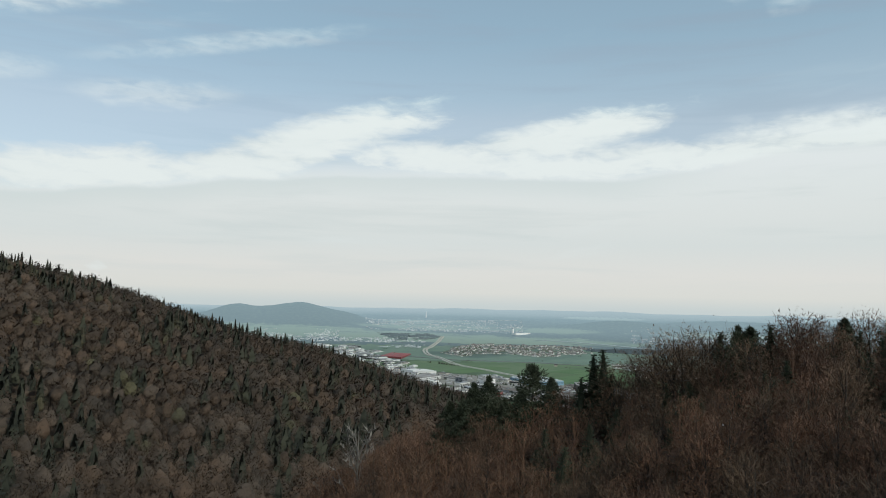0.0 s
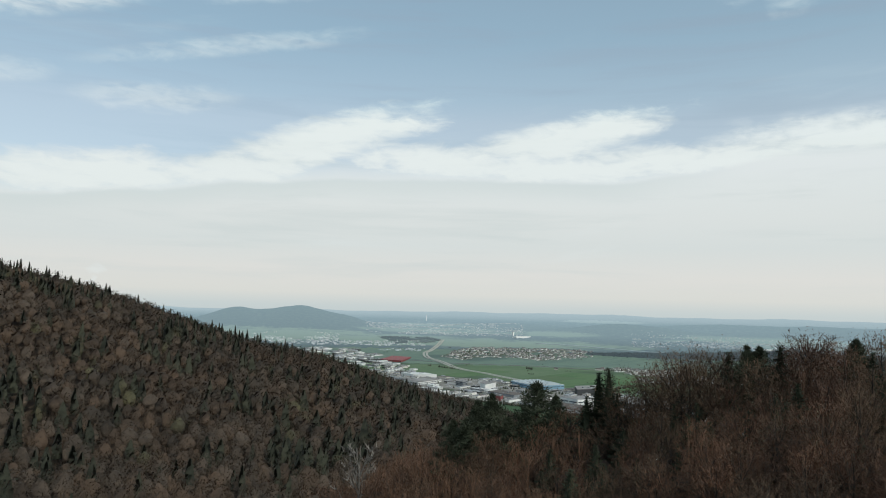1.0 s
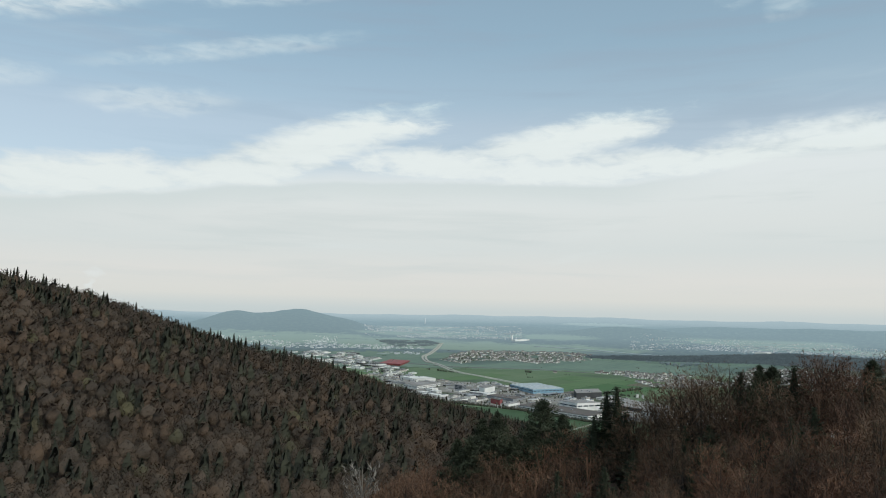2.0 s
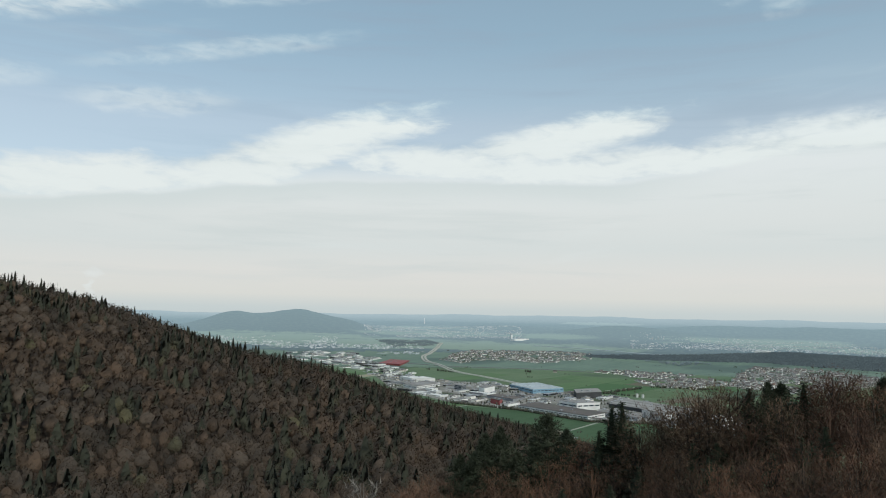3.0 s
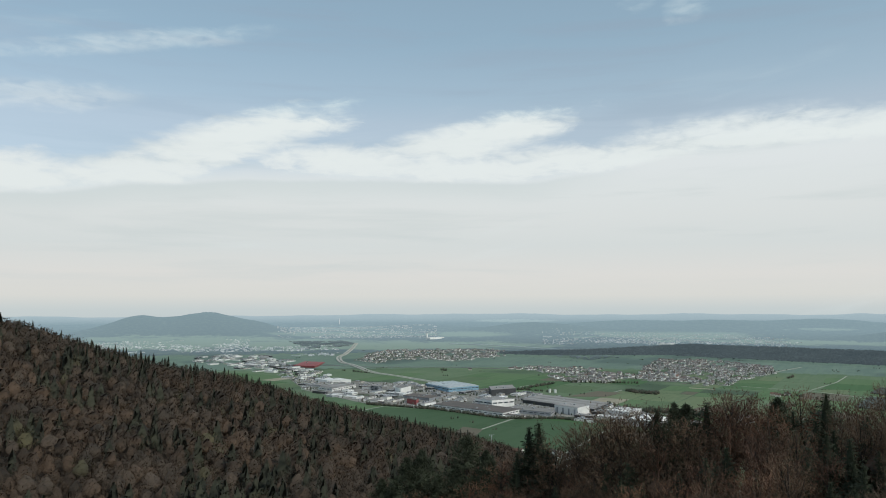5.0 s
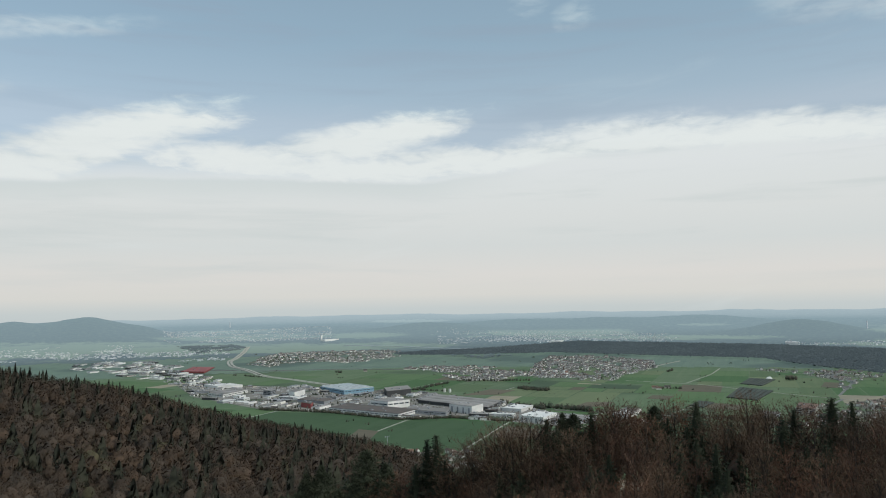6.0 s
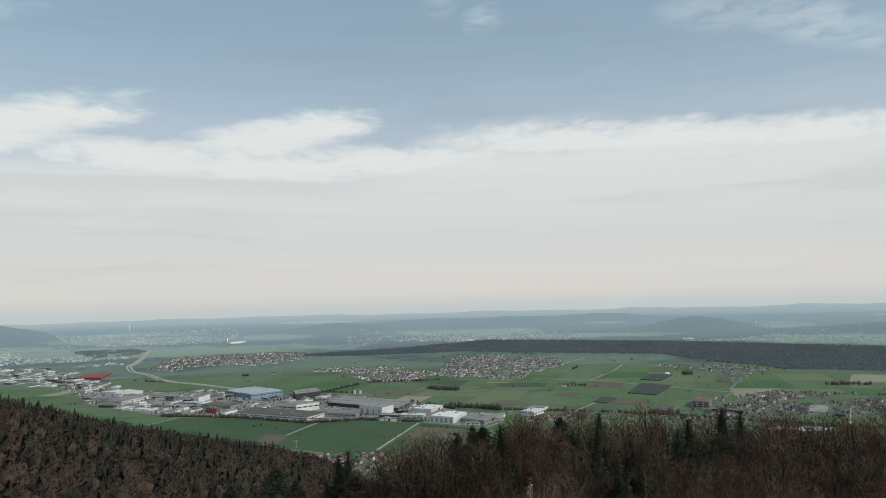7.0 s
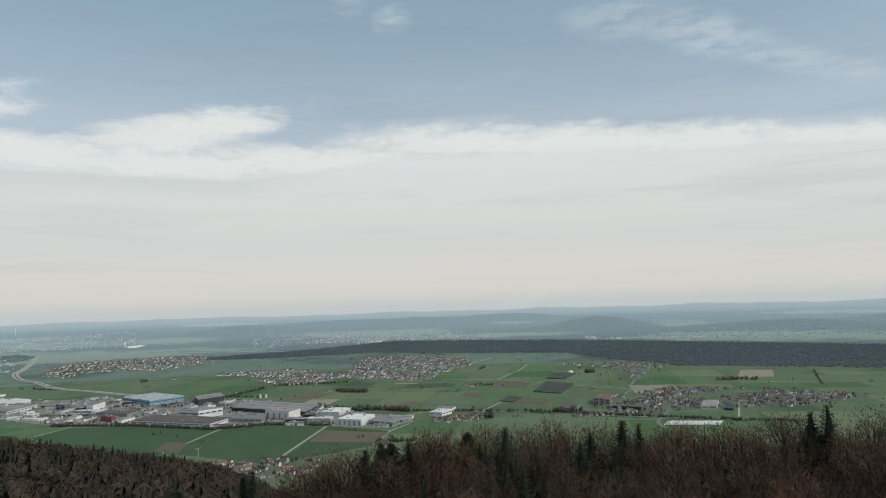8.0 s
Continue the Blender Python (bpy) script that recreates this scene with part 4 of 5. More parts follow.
FOOT_A = [(240, 1345), (281, 1315), (346, 1300), (415, 1248), (394, 1150), (297, 1170)]
FOOT_B = [(760, 1436), (877, 1455), (900, 1500), (777, 1526)]
FOOT_C = [(549, 1318), (626, 1322), (559, 1255)]


def field(pts, m, z=0.12, label="", name="field"):
    b = Solid()
    b.prism(pts, -0.5, z)
    return tagged(new(name, b.mesh(name, M[m])), label or "flat farm field on the plain", "field", kind="structure")


def build_fields():
    rng = random.Random(4)
    labels = {"crop": "bright green field of young crop", "grass": "dull green pasture", "soil": "brown ploughed field", "dry": "pale stubble field", "plain": "dark green meadow"}

    def cut(u0, u1, v0, v1):
        lu, lv = u1 - u0, v1 - v0
        if lu > 380 or lv > 150 + rng.uniform(-40, 60):
            if lv * 1.6 > lu:
                c = v0 + lv * rng.uniform(0.35, 0.65)
                cut(u0, u1, v0, c), cut(u0, u1, c, v1)
            else:
                c = u0 + lu * rng.uniform(0.35, 0.65)
                cut(u0, c, v0, v1), cut(c, u1, v0, v1)
            return
        g = 1.5
        pts = [(GU[0] * u + GV[0] * v, GU[1] * u + GV[1] * v) for u, v in ((u0 + g, v0 + g), (u0 + g, v1 - g), (u1 - g, v1 - g), (u1 - g, v0 + g))]
        mid = (sum(p[0] for p in pts) / 4, sum(p[1] for p in pts) / 4)
        if any(math.hypot(*p) > NEAR_PLAIN - 5 or ground_z(*p) > 0.01 for p in pts) or math.degrees(math.atan2(*mid)) < -22 or math.degrees(math.atan2(*mid)) > 66:
            return
        if any(in_poly(*mid, poly) for poly in (YARD, YARD_FAR, VILLAGE_RIGHT)):
            return
        m = rng.choices(("crop", "grass", "plain", "soil", "dry"), (38, 38, 22, 3, 1))[0]
        field(pts[::-1], m, 0.12, labels[m])

    cut(900, 4100, -2300, 1500)
    for pts in ([(200, 1478), (340, 1268), (548, 1580), (366, 1708)], [(346, 1264), (545, 1312), (636, 1440), (556, 1576)], [(-20, 1850), (60, 1940), (190, 1862), (345, 1692), (190, 1472), (60, 1600)]):
        field(pts, "winter", 0.25, "dark green field of winter wheat")
    SPECIAL = [([(457, 1421), (558, 1337), (630, 1420), (530, 1532)], "soil"), ([(186, 1508), (222, 1462), (258, 1560), (222, 1600)], "soil"), ([(587, 2094), (697, 2077), (779, 2161), (718, 2216)], "soil"), ([(1797, 2815), (1810, 2754), (1900, 2850), (1885, 2900)], "dry"),
               ([(1892, 2799), (1990, 2370), (2010, 2400), (1930, 2820)], "grass"), ([(1075, 1627), (1118, 1563), (1201, 1620), (1146, 1699)], "soil"), ([(1649, 1896), (1672, 1849), (1792, 1961), (1754, 2000)], "soil"),
               ([(1929, 1645), (2032, 1591), (2225, 1744), (2137, 1807)], "dry"), ([(1039, 1842), (1074, 1794), (1136, 1858), (1090, 1899)], "soil"), ([(782, 1755), (863, 1740), (921, 1804), (857, 1830)], "soil"),
               ([(1029, 2257), (1086, 2204), (1094, 2224), (1037, 2278)], "dry")]
    for pts, m in SPECIAL:
        field(pts, m, 0.45, labels[m])
    for pts in ([(1242, 1780), (1277, 1696), (1453, 1856), (1425, 1971)], [(1487, 2055), (1512, 1981), (1667, 2117), (1623, 2190)], [(1059, 1670), (1073, 1629), (1149, 1696), (1134, 1742)]):
        # orchards under dark nets: rows with paths between them
        (ax, ay), (bx, by), (cx, cy), (dx, dy) = pts
        rows = 7
        top = tagged(new("orchard"), "orchard rows under dark grey nets", "orchard", "netted orchards")
        for i in range(rows):
            b = Solid()
            s, e = (i + 0.08) / rows, (i + 0.9) / rows
            q = [(ax + (bx - ax) * s, ay + (by - ay) * s), (ax + (bx - ax) * e, ay + (by - ay) * e), (dx + (cx - dx) * e, dy + (cy - dy) * e), (dx + (cx - dx) * s, dy + (cy - dy) * s)]
            b.prism(q, 0, 2.6)
            part("net_cover", b, M["net"], top)
    field(YARD[::-1], "yard", 0.3, "grey paved yards of the industrial estate", "pavement")
    field([(1124, 1151), (1210, 1082), (1253, 1112), (1167, 1181)][::-1], "white", 0.5, "pale sheeting over a field by the road", "pavement")


build_fields()


def road(name, pts, width, m, label, z=0.4):
    """A strip along a line of places on the plain."""
    line = []
    for (x1, y1), (x2, y2) in zip(pts, pts[1:]):
        n = max(1, int(math.hypot(x2 - x1, y2 - y1) / 50))
        line += [(x1 + (x2 - x1) * i / n, y1 + (y2 - y1) * i / n) for i in range(n)]
    line.append(pts[-1])
    v, f = [], []
    for i, (x, y) in enumerate(line):
        (x0, y0), (x1, y1) = line[max(i - 1, 0)], line[min(i + 1, len(line) - 1)]
        L = math.hypot(x1 - x0, y1 - y0)
        nx, ny = (y1 - y0) / L * width / 2, -(x1 - x0) / L * width / 2
        far = 0.0 if math.hypot(x, y) < NEAR_PLAIN else 1.2
        for s in (-1, 1):
            px, py, pz, _ = lay(x + nx * s, y + ny * s)
            v += [(px, py, pz + z + far), (px, py, pz - 1.5)]
    for i in range(len(line) - 1):
        a, b = i * 4, i * 4 + 4
        f += [(a, b, b + 2, a + 2), (a + 1, b + 1, b, a), (a + 2, b + 2, b + 3, a + 3)]
    tagged(new(name, mesh_of(name, v, f, [M[m]])), label, "road", kind="structure")


def smooth_line(pts, n=5):
    out = []
    for i in range(len(pts) - 1):
        p0, p1, p2, p3 = pts[max(i - 1, 0)], pts[i], pts[i + 1], pts[min(i + 2, len(pts) - 1)]
        for k in range(n):
            t = k / n
            out.append(tuple(0.5 * (2 * b + (c - a) * t + (2 * a - 5 * b + 4 * c - d) * t * t + (3 * b - a - 3 * c + d) * t**3) for a, b, c, d in zip(p0, p1, p2, p3)))
    return out + [pts[-1]]


def build_roads():
    line = smooth_line([(-10, 5350), (-31, 4748), (-70, 4119), (-95, 3874), (-74, 3525), (-19, 3328), (53, 2986), (150, 2788), (209, 2655), (258, 2554), (330, 2420)])
    for s in (-8, 8):
        road("motorway", [(x + s, y + 0.25 * s) for x, y in line], 10.5, "track", "pale grey motorway carriageway curving over the plain", 0.9)
    road("road", [(-420, 3480), (-132, 3337), (45, 3225), (420, 3160), (640, 3020)], 9, "asphalt", "grey country road crossing the motorway", 0.5)
    for pts in ([(-12, 1851), (66, 1954)], [(195, 1476), (339, 1682), (361, 1711)], [(339, 1264), (550, 1580)], [(549, 1316), (639, 1438), (713, 1498)], [(705, 1585), (809, 1633)], [(940, 1560), (1126, 1717)],
                [(1350, 2139), (1599, 2370), (1762, 2555)], [(1218, 2293), (1368, 2097), (1400, 1951), (1444, 1783), (1506, 1611)], [(1474, 2604), (1631, 2781), (1841, 2957)], [(502, 2354), (666, 2508)],
                [(1837, 1598), (1992, 1407)], [(700, 2120), (800, 2230)], [(540, 1616), (627, 1501), (672, 1483)]):
        road("farm_track", pts, 3.8, "track", "pale gravel farm track between fields")
    road("farm_track", [(1498, 1277), (1306, 1116)], 4, "track", "straight gravel track to the railway")
    road("road", smooth_line([(1100, 1120), (1146, 1189), (1310, 1310), (1388, 1372), (1548, 1538), (1652, 1669)]), 8, "asphalt", "grey village road", 0.6)
    for pts in ([(1347, 1537), (1493, 1642)], [(1544, 1709), (1914, 2041)], [(1400, 1380), (1600, 1250), (1850, 1080)]):
        road("road", pts, 8, "asphalt", "grey village road", 0.6)
    road("railway", [(720, 1722), (797, 1655), (1034, 1447), (1128, 1282), (1191, 1210), (1355, 1002)], 10, "yard", "railway line on a low bank", 1.2)


build_roads()


def hall(name, L, C, R, h, wall, roof, label, bands=0, teeth=0, doors=0):
    """A large flat-roofed building from three corners of its plan: left, near and right."""
    D = (L[0] + R[0] - C[0], L[1] + R[1] - C[1])
    cx, cy, cz, f = lay((L[0] + R[0]) / 2, (L[1] + R[1]) / 2)
    pts = [((x - (L[0] + R[0]) / 2) * f, (y - (L[1] + R[1]) / 2) * f) for x, y in (L, C, R, D)]
    h *= f
    top = new(name)
    top.matrix_basis = pose(cx, cy, cz)
    tagged(top, label, "building", "industrial halls")
    w = Solid()
    w.prism(pts, -1.5, h)
    part("wall", w, M[wall], top)

    def inset(k):
        return [(x * k, y * k) for x, y in pts]

    r = Solid()
    r.prism(inset(1.006), h, h + 0.7)
    (lx, ly), (nx, ny), (rx, ry), (bx, by) = pts
    if teeth:
        # rows of low roof-lights along the long side
        for i in range(teeth):
            a, e = (i + 0.15) / teeth, (i + 0.8) / teeth
            q = [(nx + (rx - nx) * a, ny + (ry - ny) * a), (nx + (rx - nx) * e, ny + (ry - ny) * e), (lx + (bx - lx) * e, ly + (by - ly) * e), (lx + (bx - lx) * a, ly + (by - ly) * a)]
            t = Bits()
            q = [(x * 0.95, y * 0.95) for x, y in q]
            for k in range(7):
                w, z = 0.5 - 0.5 * math.cos(math.pi * k / 6), h + 0.7 + 2.4 * math.sin(math.pi * k / 6)
                t.v += [(q[0][0] + (q[1][0] - q[0][0]) * w, q[0][1] + (q[1][1] - q[0][1]) * w, z), (q[3][0] + (q[2][0] - q[3][0]) * w, q[3][1] + (q[2][1] - q[3][1]) * w, z)]
            t.f = [(2 * k, 2 * k + 1, 2 * k + 3, 2 * k + 2) for k in range(6)] + [tuple(range(0, 14, 2)), tuple(range(13, 0, -2))]
            part("roof_vault", t, M[roof], top)
    part("roof", r, M[roof], top)
    rng = random.Random(int(abs(L[0] * 7 + L[1])))
    for _ in range(rng.randint(1, 4)):
        s, t = rng.uniform(0.15, 0.85), rng.uniform(0.15, 0.85)
        b = Solid()
        b.box(nx + (lx - nx) * s + (rx - nx) * t, ny + (ly - ny) * s + (ry - ny) * t, h + 0.7, h + 0.7 + rng.uniform(1.2, 2.6), rng.uniform(3, 8), rng.uniform(3, 6), GRID)
        part("roof_unit", b, M["grey"], top)
    for k in range(bands):
        z = h * (0.55 + 0.28 * (k - (bands - 1) / 2)) if bands > 1 else h * 0.62
        for (x1, y1), (x2, y2) in (((lx, ly), (nx, ny)), ((nx, ny), (rx, ry))):
            ll = math.hypot(x2 - x1, y2 - y1)
            ox, oy = (y2 - y1) / ll * 0.25, -(x2 - x1) / ll * 0.25
            count = max(1, int(ll / 14))
            for i in range(count):
                s, e = (i + 0.12) / count, (i + 0.88) / count
                q = [(x1 + (x2 - x1) * s + ox, y1 + (y2 - y1) * s + oy), (x1 + (x2 - x1) * e + ox, y1 + (y2 - y1) * e + oy), (x1 + (x2 - x1) * e - ox, y1 + (y2 - y1) * e - oy), (x1 + (x2 - x1) * s - ox, y1 + (y2 - y1) * s - oy)]
                b = Solid()
                b.prism(q, z - 0.09 * h, z + 0.07 * h)
                part("window", b, M["glass"], top)
    for i in range(doors):
        s = (i + 0.5) / doors
        ll = math.hypot(nx - lx, ny - ly)
        ux, uy = (nx - lx) / ll, (ny - ly) / ll
        b = Solid()
        b.box(lx + (nx - lx) * s + uy * 0.1, ly + (ny - ly) * s - ux * 0.1, -0.5, h * 0.75, 5.0, 0.6, math.atan2(uy, ux))
        part("loading_door", b, M["grey" if wall == "white" else "dark"], top)
    return pts, (cx, cy)


def build_halls():
    taken = []

    def put(L, C, R, *rest, **kw):
        hall("hall", L, C, R, *rest, **kw)
        taken.append(((L[0] + R[0]) / 2, (L[1] + R[1]) / 2, 0.5 * math.hypot(L[0] - R[0], L[1] - R[1])))

    # the blue logistics hall: two ranges with a notch between them
    put((215, 2399), (243, 2322), (342, 2376), 12, "blue", "paleblue", "light blue logistics hall with a pale ribbed roof", bands=1, teeth=7)
    put((245, 2318), (270, 2245), (369, 2299), 13, "blue", "paleblue", "light blue logistics hall with a pale ribbed roof", bands=1, teeth=7)
    put((389, 2233), (380, 2137), (459, 2174), 17, "dark", "roof_grey", "black box-shaped warehouse with a grey roof")
    put((300, 1935), (336, 1884), (399, 1912), 19, "white", "roof_grey", "white production hall with dark window slots", bands=1, doors=2)
    put((190, 1896), (332, 1725), (390, 1787), 10, "white", "roof_brown", "long low white hall with a dark brown roof", bands=1)
    put((434, 1970), (563, 1766), (638, 1877), 9, "dark", "roof_grey", "long low hall with open dark sides and grey roof", teeth=3)
    put((471, 1786), (509, 1722), (551, 1765), 19, "white", "roof_grey", "tall white hall with vertical dark doors", doors=4)
    put((366, 1796), (445, 1723), (469, 1776), 9, "grey", "roof_grey", "low grey hall beside the white one", bands=1)
    put((576, 1579), (613, 1530), (668, 1584), 14, "white", "white", "white hall with dark doors and a pale roof", doors=5)
    put((634, 1542), (664, 1480), (716, 1535), 9, "grey", "roof_grey", "grey office hall with window bands", bands=2)
    put((595, 1752), (629, 1712), (681, 1764), 8, "white", "white", "bright white tent-roofed hall")
    put((796, 1564), (816, 1537), (859, 1569), 10, "white", "white", "white flat hall near the railway", bands=1)
    put((838, 1612), (869, 1586), (890, 1604), 10, "white", "roof_grey", "white hall near the railway")
    put((-121, 2365), (-77, 2304), (-6, 2420), 9, "white", "roof_grey", "long pale hall with a grey roof", bands=1, teeth=4)
    put((-149, 2649), (-103, 2577), (-23, 2589), 8, "white", "white", "hall with a bright white roof")
    put((110, 2262), (124, 2215), (159, 2281), 17, "white", "roof_grey", "tall blank white storage block")
    put((129, 2008), (150, 1969), (160, 2004), 12, "red", "roof_brown", "small dark red hall")
    put((126, 2125), (192, 2047), (224, 2094), 7, "grey", "roof_brown", "low hall with a dark roof")
    put((38, 2330), (60, 2295), (75, 2337), 15, "grey", "roof_grey", "blue-grey office block with window bands", bands=3)
    put((1070, 1440), (1089, 1401), (1154, 1456), 8, "grey", "roof_brown", "low works with a brown roof by the village", bands=1)
    put((1187, 1377), (1224, 1323), (1248, 1345), 8, "dark", "roof_brown", "long dark shed in the village")
    put((1345, 1257), (1365, 1228), (1447, 1294), 7, "plaster", "roof_grey", "beige flat school building", bands=1)
    put((1208, 1473), (1226, 1431), (1290, 1495), 15, "plaster", "tiles", "large pale apartment block", bands=3)
    put((1372, 1211), (1380, 1193), (1457, 1259), 4, "dark", "dark", "dark glasshouse by the school")
    put((-275, 3294), (-182, 3232), (-150, 3470), 5, "red", "red", "large flat hall with a dull red roof")
    put((545, 6030), (575, 6000), (700, 6080), 12, "white", "white", "white works far out on the plain")
    put((545, 6040), (552, 6030), (562, 6040), 45, "white", "white", "white silo tower of the far works")
    put((3090, 3815), (3138, 3770), (3200, 3850), 14, "white", "white", "long white works beyond the wood")
    put((1990, 4800), (2050, 4760), (2110, 4830), 12, "white", "white", "long white works beyond the wood")
    rng = random.Random(8)
    # smaller halls fill the estate, turned with its streets
    for poly, want, tries in ((YARD, 80, 9000), (YARD_FAR, 60, 8000), (YARD_WEST, 55, 8000)):
        xs, ys = [p[0] for p in poly], [p[1] for p in poly]
        done = 0
        for _ in range(tries):
            x, y = rng.uniform(min(xs), max(xs)), rng.uniform(min(ys), max(ys))
            w, d = rng.uniform(16, 62), rng.uniform(11, 26)
            rad = 0.42 * math.hypot(w, d)
            if not in_poly(x, y, poly) or any(math.hypot(x - a, y - b) < 0.9 * rad + 0.7 * c + 3 for a, b, c in taken):
                continue
            a = GRID + rng.choice((0, math.pi / 2)) + rng.uniform(-0.06, 0.06)
            ux, uy, vx, vy = math.sin(a) * w / 2, math.cos(a) * w / 2, math.cos(a) * d / 2, -math.sin(a) * d / 2
            corners = sorted(((x + s * ux + t * vx, y + s * uy + t * vy) for s, t in ((-1, -1), (1, -1), (1, 1), (-1, 1))), key=lambda p: math.hypot(*p))
            C = corners[0]
            far = corners[3]
            side = [p for p in corners if p not in (C, far)]
            L, R = sorted(side, key=lambda p: math.atan2(p[0], p[1]))
            wall = rng.choice(("white", "white", "grey", "plaster", "white", "dark"))
            roof = rng.choice(("white", "roof_grey", "roof_grey", "roof_brown", "roof_brown", "grey"))
            put(L, C, R, rng.uniform(3.5, 6.5), wall, roof, "%s industrial shed with a %s roof" % ({"white": "white", "grey": "grey", "plaster": "beige", "dark": "dark"}[wall], {"white": "white", "roof_grey": "grey", "roof_brown": "brown", "grey": "pale grey"}[roof]), bands=rng.choice((0, 1)))
            done += 1
            if done >= want:
                break


build_halls()


def house_bits(w, d, h, rise):
    wall, roof = Solid(), Bits()
    wall.box(0, 0, -1, h, w, d)
    k = len(wall.v)
    wall.v += [(-w / 2, -d / 2, h), (-w / 2, d / 2, h), (-w / 2, 0, h + rise - 0.1), (w / 2, -d / 2, h), (w / 2, d / 2, h), (w / 2, 0, h + rise - 0.1)]
    wall.f += [(k, k + 2, k + 1), (k + 3, k + 4, k + 5)]
    o, W, D = 0.3, w / 2 + 0.7, d / 2 + 0.8
    low = h - 0.8 * rise / (d / 2)
    top = [(-W, -D, low), (W, -D, low), (W, 0, h + rise), (-W, 0, h + rise), (-W, D, low), (W, D, low)]
    roof.v = top + [(x, y, z + o) for x, y, z in top]
    roof.f = [(6, 7, 8, 9), (9, 8, 11, 10), (1, 0, 3, 2), (2, 3, 4, 5), (0, 1, 7, 6), (5, 4, 10, 11), (0, 6, 9, 3), (3, 9, 10, 4), (2, 8, 7, 1), (5, 11, 8, 2)]
    return wall, roof


def spots_in(poly, count, gap, rng, tries=20000):
    xs, ys = [p[0] for p in poly], [p[1] for p in poly]
    out = []
    for _ in range(tries):
        x, y = rng.uniform(min(xs), max(xs)), rng.uniform(min(ys), max(ys))
        if in_poly(x, y, poly) and noise.noise((x * 0.011, y * 0.011, 4.0)) + 0.6 * noise.noise((x * 0.03, y * 0.03, 7.0)) > -0.12 and all((x - a) ** 2 + (y - b) ** 2 > gap * gap for a, b in out):
            out.append((x, y))
            if len(out) >= count:
                break
    return out


HOUSES = [(10, 8.5, 5.4, 3.0), (12.5, 9, 5.6, 3.2), (9, 8, 5.0, 2.8), (17, 9.5, 6.2, 3.6)]


def village_ground(poly, label):
    """Gardens, yards and lanes between the houses, a thin sheet on the plain."""
    size, verts, faces, index = 16.0, [], [], {}
    xs, ys = [p[0] for p in poly], [p[1] for p in poly]

    def corner(i, j):
        if (i, j) not in index:
            x, y = min(xs) + i * size, min(ys) + j * size
            px, py, pz, _ = lay(x + 5 * noise.noise((x * 0.05, y * 0.05, 1.0)), y + 5 * noise.noise((x * 0.05, y * 0.05, 8.0)))
            index[i, j] = len(verts)
            verts.append((px, py, pz + 0.5))
        return index[i, j]

    for i in range(int((max(xs) - min(xs)) / size) + 1):
        for j in range(int((max(ys) - min(ys)) / size) + 1):
            x, y = min(xs) + (i + 0.5) * size, min(ys) + (j + 0.5) * size
            if in_poly(x, y, poly) and noise.noise((x * 0.011, y * 0.011, 4.0)) + 0.6 * noise.noise((x * 0.03, y * 0.03, 7.0)) > -0.18:
                faces.append((corner(i, j), corner(i + 1, j), corner(i + 1, j + 1), corner(i, j + 1)))
    tagged(new("pavement", mesh_of("pavement", verts, faces, [M["garden"]])), label, "ground", kind="structure")


